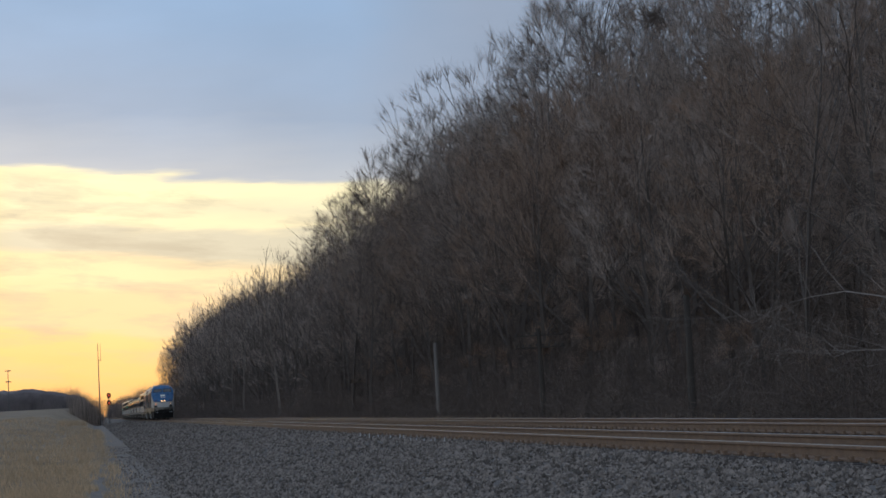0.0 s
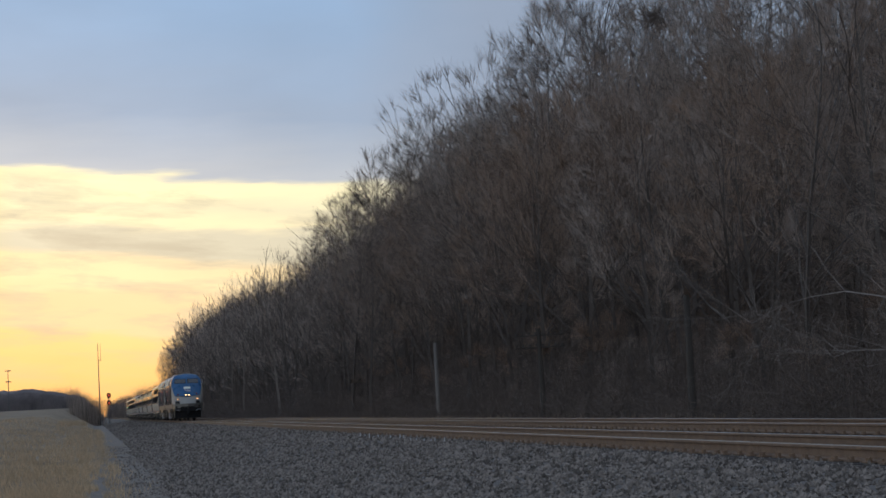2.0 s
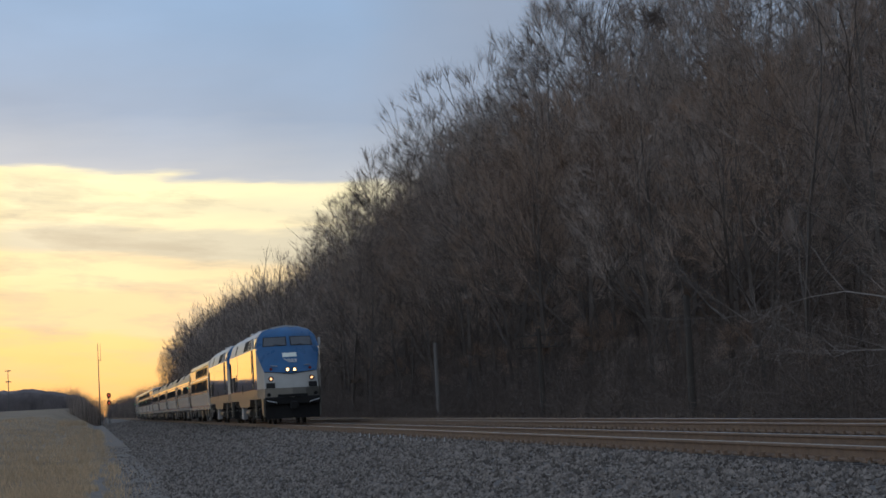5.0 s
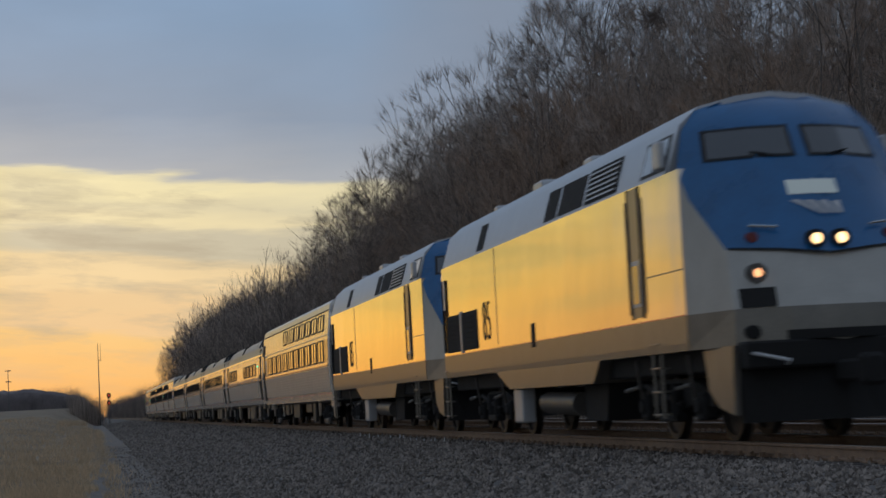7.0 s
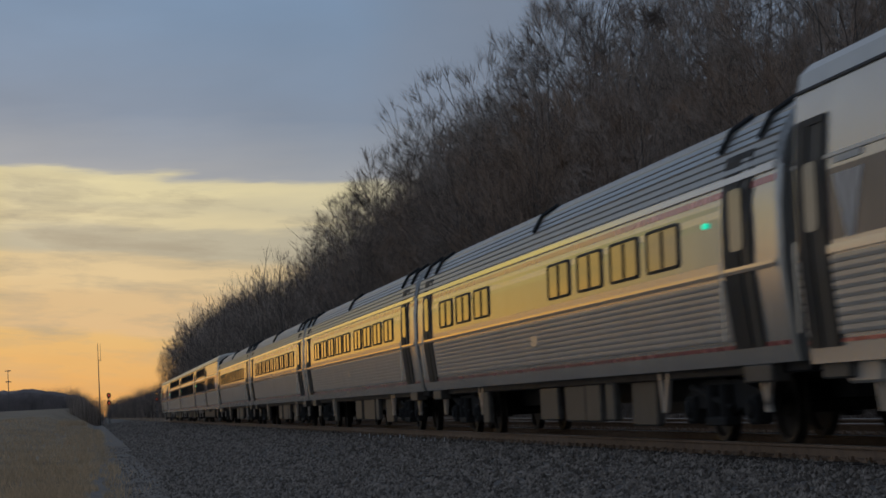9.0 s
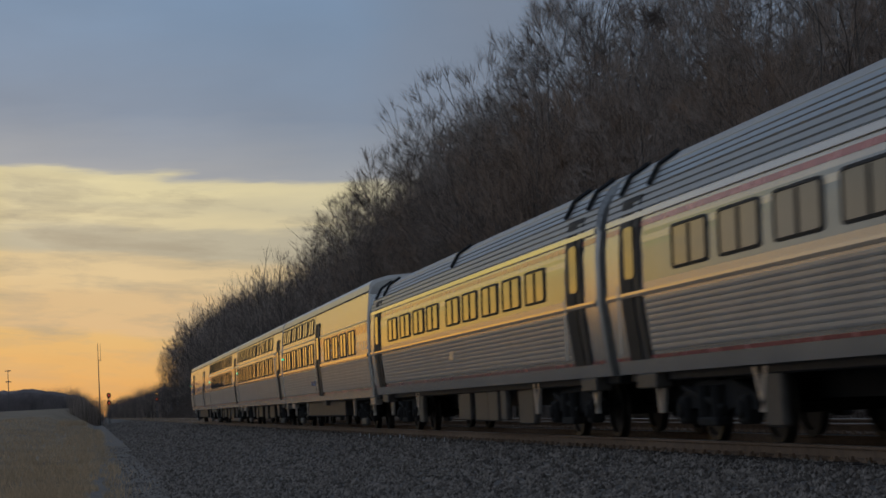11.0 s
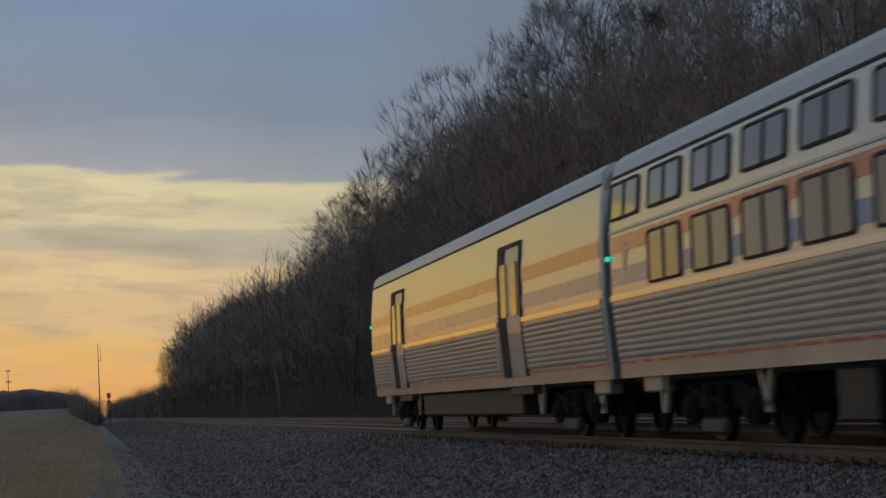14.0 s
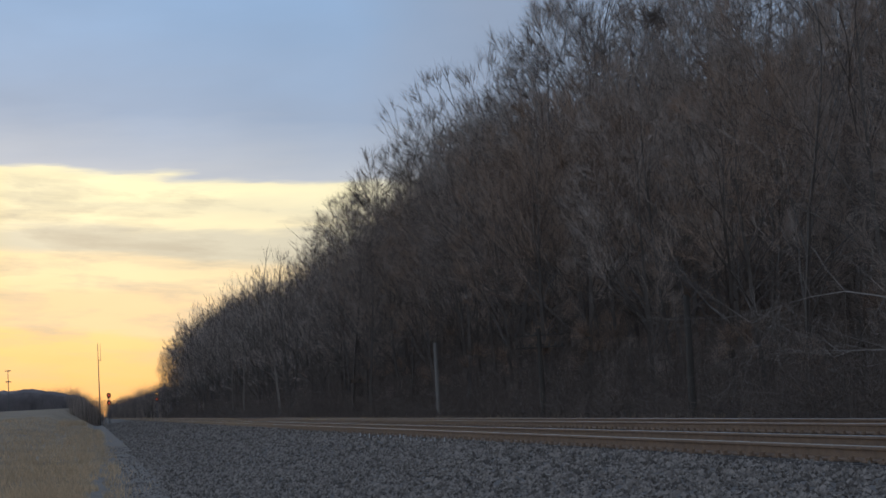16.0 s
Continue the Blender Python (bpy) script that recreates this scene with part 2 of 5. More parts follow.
# ---------------- mesh helpers ----------------
class Geo:
    """Collects corners and faces of one mesh."""

    def __init__(self):
        self.v, self.f = [], []

    def add(self, vs, fs):
        k = len(self.v)
        self.v += [tuple(p) for p in vs]
        self.f += [tuple(k + i for i in f) for f in fs]
        return self

    def box(self, x0, x1, y0, y1, z0, z1):
        return self.add([(x0, y0, z0), (x1, y0, z0), (x1, y1, z0), (x0, y1, z0), (x0, y0, z1), (x1, y0, z1), (x1, y1, z1), (x0, y1, z1)],
                        [(0, 3, 2, 1), (4, 5, 6, 7), (0, 1, 5, 4), (1, 2, 6, 5), (2, 3, 7, 6), (3, 0, 4, 7)])

    def bevel_box(self, x0, x1, y0, y1, z0, z1, b=0.02):
        prof = [(x0 + b, z0), (x1 - b, z0), (x1, z0 + b), (x1, z1 - b), (x1 - b, z1), (x0 + b, z1), (x0, z1 - b), (x0, z0 + b)]
        inner = [(x0 + b + (x - x0 - b) * 1, z) for x, z in prof]
        n = 8
        vs = [(x, y0 + b, z) for x, z in prof] + [(x, y1 - b, z) for x, z in prof]
        cx, cz = (x0 + x1) / 2, (z0 + z1) / 2
        sx, sz = 1 - 2 * b / max(x1 - x0, 4 * b), 1 - 2 * b / max(z1 - z0, 4 * b)
        vs += [(cx + (x - cx) * sx, y0, cz + (z - cz) * sz) for x, z in inner] + [(cx + (x - cx) * sx, y1, cz + (z - cz) * sz) for x, z in inner]
        fs = []
        for i in range(n):
            j = (i + 1) % n
            fs += [(i, j, n + j, n + i), (2 * n + i, 2 * n + j, j, i), (n + i, n + j, 3 * n + j, 3 * n + i)]
        fs += [tuple(range(2 * n, 3 * n))[::-1], tuple(range(3 * n, 4 * n))]
        return self.add(vs, fs)

    def loft(self, rings, caps=True, closed=True):
        n = len(rings[0])
        vs = [p for r in rings for p in r]
        fs = []
        for k in range(len(rings) - 1):
            for i in range(n if closed else n - 1):
                j = (i + 1) % n
                fs.append((k * n + i, k * n + j, (k + 1) * n + j, (k + 1) * n + i))
        if caps:
            fs += [tuple(range(n))[::-1], tuple(range((len(rings) - 1) * n, len(rings) * n))]
        return self.add(vs, fs)

    def tube(self, p0, p1, r0, r1=None, n=8, caps=True):
        r1 = r0 if r1 is None else r1
        p0, p1 = Vector(p0), Vector(p1)
        d = (p1 - p0).normalized()
        a = d.orthogonal().normalized()
        b = d.cross(a)
        ang = [2 * math.pi * i / n for i in range(n)]
        return self.loft([[p0 + (a * math.cos(t) + b * math.sin(t)) * r0 for t in ang], [p1 + (a * math.cos(t) + b * math.sin(t)) * r1 for t in ang]], caps)

    def data(self, name, mat, smooth=False):
        me = bpy.data.meshes.new(name)
        me.from_pydata(self.v, [], self.f)
        me.update()
        bm = bmesh.new()
        bm.from_mesh(me)
        if smooth:
            bmesh.ops.remove_doubles(bm, verts=bm.verts, dist=0.0005)
        bmesh.ops.recalc_face_normals(bm, faces=bm.faces)
        bm.to_mesh(me)
        bm.free()
        me.materials.append(mat)
        if smooth:
            me.polygons.foreach_set("use_smooth", [True] * len(me.polygons))
            me.set_sharp_from_angle(angle=radians(32))
        return me


def part(name, geo, mat, parent=None, label="", at=None, smooth=False):
    """One mesh object, under a thing or a part."""
    me = geo.data(name, mat, smooth) if isinstance(geo, Geo) else geo
    ob = new(name, me)
    if parent is not None:
        ob.parent = parent
    if at is not None:
        ob.matrix_basis = at
    if label:
        tagged(ob, label)
    return ob


def thing(name, label, category, group="", at=None, kind=""):
    ob = new(name)
    ob.empty_display_size = 0.3
    if at is not None:
        ob.matrix_basis = at
    return tagged(ob, label, category, group, kind)

# ---------------- ground ----------------
TRACK, TRACK2 = 9.34, 13.55


def lerp_table(table, x):
    for (a, va), (b, vb) in zip(table, table[1:]):
        if x <= b:
            k = min(1, max(0, (x - a) / (b - a)))
            return va + (vb - va) * k
    return table[-1][1]


PROFILE = [(-60, -0.55), (-8, -0.62), (-3, -0.66), (-1.0, -0.72), (0.1, -0.78), (0.5, -0.84), (1.5, -0.84), (2.4, -0.78), (4.5, -0.56), (6.6, -0.31), (7.6, -0.20),
           (11.0, -0.20), (11.5, -0.29), (12.1, -0.26), (15.2, -0.26), (16.2, -0.42), (18.0, -0.75), (20.0, -0.80), (24.0, -0.60), (60, 0.6), (400, 2.0)]


def ground_z(x, y):
    z = lerp_table(PROFILE, x)
    if x < 0:
        k = min(1, -x / 6)
        z += k * lerp_table([(0, 0), (90, 0), (420, 3.6), (900, 6.2), (5000, 20)], y)
        z += 0.10 * k * noise.noise((x * 0.25, y * 0.06, 0))
    if x < 1.5 or x > 17:
        z += 0.05 * noise.noise((x * 0.8, y * 0.3, 3))
    return z


def make_ground():
    xs = [-2500, -1200, -600, -300, -160, -90, -60, -40, -28, -20, -15, -11, -8, -6, -4.5, -3.5, -2.6, -1.9, -1.3, -0.8, -0.4, -0.1, 0.2, 0.5, 0.9, 1.3, 1.7, 2.2,
          2.8, 3.5, 4.2, 5, 5.8, 6.6, 7.2, 7.7, 8.2, 10.6, 11.1, 11.5, 12.0, 12.4, 14.8, 15.3, 15.8, 16.4, 17.2, 18, 19, 20, 22, 24, 30, 40, 60, 120, 300, 800, 2500]
    ys = [-300, -120, -60, -30, -15, -5] + [0.5 * 1.02 ** k * k for k in range(1, 110)]
    ys = sorted(set(round(v, 2) for v in ys if v < 420)) + [440, 480, 540, 620, 720, 850, 1000, 1300, 1800, 2600, 3800]
    vs = [(x, y, ground_z(x, y)) for y in ys for x in xs]
    n = len(xs)
    fs = [(j * n + i, j * n + i + 1, (j + 1) * n + i + 1, (j + 1) * n + i) for j in range(len(ys) - 1) for i in range(n - 1)]
    me = bpy.data.meshes.new("ground")
    me.from_pydata(vs, [], fs)
    field = material("dry_field", (0.26, 0.185, 0.115), 0.95, 0, 0.35, 0.12, 3, 0.5, 9, second=(0.37, 0.285, 0.185))
    path = material("gravel_path", (0.22, 0.185, 0.152), 0.95, 0, 0.25, 1.2, 30, 0.4, 45)
    leaf = material("leaf_litter", (0.075, 0.052, 0.034), 0.95, 0, 0.4, 0.8, 9, 0.6, 12)
    for m in (field, path, M["ballast"], leaf):
        me.materials.append(m)
    for p in me.polygons:
        c = p.center
        edge = -0.15
        p.material_index = 0 if c.x < edge else 1 if c.x < 1.7 else 2 if c.x < 17 else 3
        p.use_smooth = True
    ob = new("ground", me)
    tagged(ob, "flat ground of dry field, gravel path, ballast bed and leaf litter", "ground", kind="structure")


make_ground()

# ---------------- track ----------------
RAIL_PROFILE = [(-0.07, -0.17), (0.07, -0.17), (0.07, -0.155), (0.012, -0.135), (0.010, -0.045), (0.036, -0.035), (0.036, -0.008), (0.028, 0.0),
                (-0.028, 0.0), (-0.036, -0.008), (-0.036, -0.035), (-0.010, -0.045), (-0.012, -0.135), (-0.07, -0.155)]


def make_track(cx, name, label, first, count):
    tr = thing(name, label, "railway track", kind="structure")
    for side in (-0.7525, 0.7525):
        g = Geo().loft([[(cx + side + x, y, z) for x, z in RAIL_PROFILE] for y in (-120, 12, 40, 90, 200, 500, 1600)])
        r = part("rail", g, M["rail"], tr, "rust-brown steel rail with a worn head")
        part("rail_head", Geo().loft([[(cx + side + x, y, z) for x, z in ((-0.027, -0.001), (0.027, -0.001), (0.024, 0.003), (-0.024, 0.003))] for y in (-120, 200, 1600)]),
             M["railtop"], r, "polished running surface of the rail")
    tie = Geo().bevel_box(-1.3, 1.3, -0.115, 0.115, -0.36, -0.172, 0.012).data("tie", M["tie"])
    plate = Geo().box(-0.17, 0.17, -0.09, 0.09, -0.172, -0.152)
    for s in (-0.12, 0.12):
        plate.box(s - 0.02, s + 0.02, -0.06, -0.02, -0.152, -0.11).box(s - 0.02, s + 0.02, 0.03, 0.07, -0.152, -0.115)
    plate = plate.data("tie_plate", M["rail"])
    for k in range(count):
        y = first + 0.5 * k + random.uniform(-0.02, 0.02)
        t = part("tie", tie, None, tr, at=pose(cx + random.uniform(-0.03, 0.03), y, random.uniform(-0.01, 0), 0, 0, random.uniform(-0.6, 0.6)))
        if k < 150:
            for side in (-0.7525, 0.7525):
                part("tie_plate", plate, None, t, at=pose(side, 0, 0))
    g = Geo()
    y = first + 0.5 * count
    while y < 480:
        g.box(cx - 1.3, cx + 1.3, y - 0.115, y + 0.115, -0.36, -0.172)
        y += 0.5
    tagged(part("far_ties", g, M["tie"], tr), kind="stuff")
    return tr


make_track(TRACK, "track_1", "rusty rails on weathered wooden ties in grey ballast", 14.0, 280)
make_track(TRACK2, "track_2", "second pair of rusty rails beside the woods", 22.0, 200)

# ---------------- train ----------------
SPEED, SLOW, START = 35.314, 0.02157, 269.15


def at_wall(prof, z):
    for (x0, z0), (x1, z1) in zip(prof, prof[1:]):
        if z0 <= z <= z1 and z1 > z0:
            return x0 + (x1 - x0) * (z - z0) / (z1 - z0), math.degrees(math.atan2(x1 - x0, z1 - z0))
    return prof[-1][0], 0


def ring(prof, y, inset=0.0):
    pts = [(x, z) for x, z in prof] + [(-x, z) for x, z in prof[::-1] if abs(x) > 1e-6]
    k = 1 - inset
    return [(x * k, y, 1.0 + (z - 1.0) * k if z > 1.0 else z) for x, z in pts]


def rounded(w, h, r, n=4):
    pts = []
    for cx, cy, a in ((w / 2 - r, h / 2 - r, 0), (-w / 2 + r, h / 2 - r, 90), (-w / 2 + r, -h / 2 + r, 180), (w / 2 - r, -h / 2 + r, 270)):
        for i in range(n + 1):
            t = radians(a + 90 * i / n)
            pts.append((cx + r * math.cos(t), cy + r * math.sin(t)))
    return pts


CACHE = {}


def window(car, prof, y, z0, z1, w, side=-1, double=True, pane="pane"):
    """Rubber-framed window with two panes, set on the car's wall."""
    h = z1 - z0
    key = (round(w, 2), round(h, 2), double, pane)
    if key not in CACHE:
        outer, inner = rounded(w, h, 0.09), rounded(w - 0.075, h - 0.075, 0.06)
        n = len(outer)
        vs = [(-0.028, a, b) for a, b in outer] + [(-0.034, a, b) for a, b in inner] + [(0.03, a, b) for a, b in outer] + [(0.0, a, b) for a, b in inner]
        fs = []
        for i in range(n):
            j = (i + 1) % n
            fs += [(i, j, n + j, n + i), (2 * n + i, 2 * n + j, j, i), (n + i, n + j, 3 * n + j, 3 * n + i)]
        fr = Geo().add(vs, fs)
        if double:
            fr.box(-0.034, 0.0, -0.022, 0.022, -h / 2 + 0.04, h / 2 - 0.05)
        panes = []
        for sgn in ((-1, 1) if double else (0,)):
            pw = (w - 0.075) / 2 - 0.012 if double else w - 0.06
            c = sgn * (pw / 2 + 0.018)
            panes.append(Geo().add([(-0.016, c + a, b) for a, b in rounded(pw, h - 0.06, 0.045)] + [(0.012, c + a, b) for a, b in rounded(pw, h - 0.06, 0.045)],
                                   [tuple(range(20)), tuple(range(20, 40))] + [(i, (i + 1) % 20, 20 + (i + 1) % 20, 20 + i) for i in range(20)]).data("pane", M[pane]))
        CACHE[key] = (fr.data("window", M["black"]), panes)
    fr, panes = CACHE[key]
    x, lean = at_wall(prof, (z0 + z1) / 2)
    m = pose(x, y, (z0 + z1) / 2, 0, lean, 0) if side < 0 else pose(-x, y, (z0 + z1) / 2, 0, lean, 180)
    wn = part("window", fr, None, car, at=m)
    for p in panes:
        part("pane", p, None, wn)
    return wn


def panel(prof, y0, y1, z0, z1, out=0.006, deep=0.02, side=-1, steps=1):
    """A sheet that follows the wall from z0 to z1."""
    zs = [z0 + (z1 - z0) * k / steps for k in range(steps + 1)]
    outer = [(at_wall(prof, z)[0] - out, z) for z in zs]
    inner = [(x + out + deep, z) for x, z in outer][::-1]
    return Geo().loft([[(x * -side, y, z) for x, z in outer + inner] for y in (y0, y1)])


def flutes(prof, y0, y1, z0, z1, n, depth=0.03, side=-1):
    """Corrugated sheet with n ridges running along the car."""
    pts = []
    step = (z1 - z0) / n
    for k in range(n):
        a = z0 + k * step
        for f, d in ((0.0, 0.0), (0.07, 0.0), (0.13, depth * 0.8), (0.5, depth), (0.92, depth * 0.9), (0.97, 0.0)):
            z = a + f * step
            pts.append((at_wall(prof, z)[0] - 0.004 - d, z))
    inner = [(at_wall(prof, z1)[0] + 0.05, z1), (at_wall(prof, z0)[0] + 0.05, z0)]
    return Geo().loft([[(x * -side, y, z) for x, z in pts + inner] for y in (y0, y1)])


def wheel_mesh(r):
    key = ("wheel", r)
    if key not in CACHE:
        n = 28
        prof = [(0.0, r * 0.25), (0.03, r * 0.28), (0.045, r * 0.8), (0.0, r * 0.86), (0.0, r), (0.10, r), (0.115, r + 0.025), (0.135, r + 0.025), (0.135, r * 0.85), (0.09, r * 0.8), (0.09, r * 0.25)]
        rings = [[(x, rad * math.cos(2 * math.pi * i / n), rad * math.sin(2 * math.pi * i / n)) for i in range(n)] for x, rad in prof]
        CACHE[key] = Geo().loft(rings).data("wheel", M["wheel"], True)
    return CACHE[key]


def truck(car, y, base, r, name="truck", loco=False):
    """Bogie with two axles; axle boxes, springs and side frames outside the wheels."""
    g = Geo()
    top = r + 0.28
    for sx in (-1, 1):
        x0, x1 = sorted((sx * 1.02, sx * 1.16))
        hb = base / 2
        beam = [(-hb - 0.45, r - 0.02), (-hb - 0.45, r + 0.16), (-hb * 0.55, top + 0.1), (hb * 0.55, top + 0.1), (hb + 0.45, r + 0.16), (hb + 0.45, r - 0.02), (hb * 0.55, r + 0.02), (0, r - 0.14), (-hb * 0.55, r + 0.02)]
        g.loft([[(x, a, b) for a, b in beam] for x in (x0, x1)])
        for e in (-hb, hb):
            g.bevel_box(min(sx * 1.0, sx * 1.24), max(sx * 1.0, sx * 1.24), e - 0.19, e + 0.19, r - 0.2, r + 0.18, 0.04)
            g.tube((sx * 1.24, e, r), (sx * 1.29, e, r), 0.13, 0.10, 12)
        for e in (-0.28, 0.28):
            g.tube((sx * 1.2, e, r - 0.1), (sx * 1.2, e, r + 0.32), 0.11, 0.11, 10)
        g.bevel_box(min(sx * 1.1, sx * 1.3), max(sx * 1.1, sx * 1.3), -0.42, 0.42, r - 0.22, r - 0.1, 0.02)
        g.tube((sx * 1.22, -hb * 0.4, r + 0.02), (sx * 1.22, hb * 0.9, r + 0.3), 0.035, 0.05, 8)
    g.bevel_box(-1.0, 1.0, -0.35, 0.35, r - 0.1, top + 0.1, 0.05)
    t = part(name, g, M["dark"], car, "dark dusty bogie frame", at=pose(0, y, 0))
    for e in (-base / 2, base / 2):
        a = part("axle", Geo().tube((-0.7, e, r), (0.7, e, r), 0.09, 0.09, 10), M["dark"], t)
        for sx in (-1, 1):
            part("wheel", wheel_mesh(r), None, t, at=pose(-0.775, e, r) if sx < 0 else pose(0.775, e, r, 0, 0, 180))
    return t


V_PROF = [(-1.525, 0.95), (-1.53, 1.2), (-1.60, 2.12), (-1.585, 3.1), (-1.50, 3.95), (-1.45, 4.16), (-1.32, 4.28), (-0.9, 4.39), (0, 4.44)]
A_PROF = [(-1.46, 1.0), (-1.50, 1.24), (-1.60, 2.15), (-1.585, 2.9), (-1.53, 3.32), (-1.45, 3.62), (-1.28, 3.90), (-0.97, 4.10), (-0.5, 4.21), (0, 4.25)]
VW = [24.9, 22.85, 20.78, 18.75, 16.75, 14.65, 12.15, 9.5, 7.45, 5.45]
LEN = 26.01


def ribbed(prof, pitch=0.105, depth=0.022):
    """The roof's half outline with a ridge every so often along its arc."""
    out = []
    for (x0, z0), (x1, z1) in zip(prof, prof[1:]):
        ln = math.hypot(x1 - x0, z1 - z0)
        n = max(1, round(ln / pitch))
        nx, nz = -(z1 - z0) / ln, (x1 - x0) / ln
        for k in range(n):
            for f, d in ((0.0, 0.0), (0.16, depth), (0.86, depth)):
                u = (k + f) / n
                out.append((x0 + (x1 - x0) * u + nx * d, z0 + (z1 - z0) * u + nz * d))
    return out + [prof[-1]]


def car_shell(car, prof, roof_from, body_mat, roof_mat, label, ribs=False):
    """Body up to the eaves, roof above them, diaphragms widened to darken the ends."""
    low = [(x, z) for x, z in prof if z <= roof_from + 1e-6]
    high = [(x, z) for x, z in prof if z >= roof_from - 1e-6]
    y0, y1 = 0.28, LEN - 0.28
    if ribs:
        high = ribbed(high)
    part("body", Geo().loft([ring(low, y0, 0.03), ring(low, y0 + 0.05), ring(low, y0 + 0.12), ring(low, y1 - 0.12), ring(low, y1 - 0.05), ring(low, y1, 0.03)]), M[body_mat], car, label, smooth=True)
    part("roof", Geo().loft([ring(high, y0, 0.03), ring(high, y0 + 0.08), ring(high, y0 + 0.2), ring(high, y1 - 0.2), ring(high, y1 - 0.08), ring(high, y1, 0.03)]), M[roof_mat], car, "long curved metal roof", smooth=not ribs)
    # bellows drawn too wide: their black stands in for shade between the cars
    for a, b in ((-0.01, y0 + 0.02), (y1 - 0.02, LEN + 0.01)):
        g = Geo()
        n = 4
        for k in range(n):
            ya, yb = a + (b - a) * k / n, a + (b - a) * (k + 0.8) / n
            g.bevel_box(-1.30, 1.30, ya, yb, 1.0, 3.72, 0.02)
        part("diaphragm", g, M["black"], car, "black rubber gangway bellows, widened to paint the gap's shade")
    part("coupler", Geo().bevel_box(-0.15, 0.15, -0.05, 1.2, 0.72, 0.98, 0.03).bevel_box(-0.15, 0.15, LEN - 1.2, LEN + 0.05, 0.72, 0.98, 0.03), M["dark"], car)
    g = Geo().bevel_box(-1.30, 1.30, 0.35, LEN - 0.35, 0.88, 1.02, 0.02).box(-0.3, 0.3, 1.5, LEN - 1.5, 0.55, 0.9)
    part("underframe", g, M["black"], car)


def side_door(car, prof, y0, y1, z0=1.12, z1=3.5, side=-1, leaves=1, window_h=0.75, jamb_shade=0.34):
    """Door leaf, dark surround, window and grab rail; the shade of a recess is painted on."""
    # single leaves are coloured dark to stand for the shaded recess
    d = part("door", panel(prof, y0 + 0.06, y1 - 0.06, z0, z1, 0.012, 0.05, side, 6), M["steel_dull" if leaves == 2 else "skirt"], car, "narrow side door in a dark rubber surround, recess shade painted dark")
    g = Geo()
    # the wide black strip at the rear edge paints in the jamb's shade
    for a, b in ((y0 - 0.03, y0 + 0.06), (y1 - jamb_shade * min(1, (y1 - y0)), y1 + 0.03)):
        gg = panel(prof, a, b, z0, z1, 0.03, 0.08, side, 6)
        g.add(gg.v, gg.f)
    gg = panel(prof, y0 - 0.03, y1 + 0.03, z1 - 0.02, z1 + 0.06, 0.03, 0.08, side)
    g.add(gg.v, gg.f)
    part("door_surround", g, M["black"], d)
    n = leaves
    wd = (y1 - y0 - 0.12) / n
    for k in range(n):
        c = y0 + 0.06 + wd * (k + 0.5)
        x, lean = at_wall(prof, 2.75)
        gw = part("door_window", Geo().add([(-0.03, a, b) for a, b in rounded(wd * 0.55, window_h, 0.08)] + [(0.0, a, b) for a, b in rounded(wd * 0.55, window_h, 0.08)],
                  [tuple(range(20)), tuple(range(20, 40))] + [(i, (i + 1) % 20, 20 + (i + 1) % 20, 20 + i) for i in range(20)]), M["pane"], d,
                  at=pose(x if side < 0 else -x, c, 2.75, 0, lean, 0 if side < 0 else 180))
    xs = at_wall(prof, 2.0)[0]
    part("grab_rail", Geo().tube((-side * (xs - 0.05), y1 + 0.12, 1.3), (-side * (xs - 0.05), y1 + 0.12, 2.3), 0.016, None, 6), M["bare"], d, "thin steel grab rail")
    part("step", Geo().bevel_box(min(-side * -1.46, -side * -1.2), max(-side * -1.46, -side * -1.2), y0, y1, 0.78, 1.0, 0.02), M["box"], d)
    return d


def marker(car, x, y, z, mat="green"):
    part("marker_light", Geo().tube((x, y, z), (x - 0.05, y, z), 0.04, 0.035, 10), M[mat], car, "small green marker lamp, lit" if mat == "green" else "small lamp")


def under_boxes(car, rows, mat="box"):
    for y0, y1, z0, x in rows:
        for side in (-1, 1):
            a, b = sorted((side * x, side * (x - 0.12)))
            part("equipment_box", Geo().bevel_box(a, b, y0, y1, z0, 0.9, 0.025), M[mat], car, "grey steel underfloor equipment box")


def truck_bracket(car, y, way):
    """Slanted white steel strut and hanger beside a bogie."""
    for sx in (-1.28, 1.28):
        g = Geo()
        for d in (0.0, 0.42):
            g.add(*strut((sx, y + way * d, 0.98), (sx, y + way * 0.25 + (0.05 if d else -0.05), 0.42), 0.11))
        part("hanger_bracket", g, M["steel_dull"], car, "pale V-shaped steel bracket")


def strut(p0, p1, w):
    p0, p1 = Vector(p0), Vector(p1)
    a, b = Vector((0.03, 0, 0)), Vector((0, w / 2, 0))
    vs = [p0 - a - b, p0 + a - b, p0 + a + b, p0 - a + b, p1 - a - b * 0.7, p1 + a - b * 0.7, p1 + a + b * 0.7, p1 - a + b * 0.7]
    return vs, [(0, 1, 2, 3), (7, 6, 5, 4), (0, 4, 5, 1), (1, 5, 6, 2), (2, 6, 7, 3), (3, 7, 4, 0)]


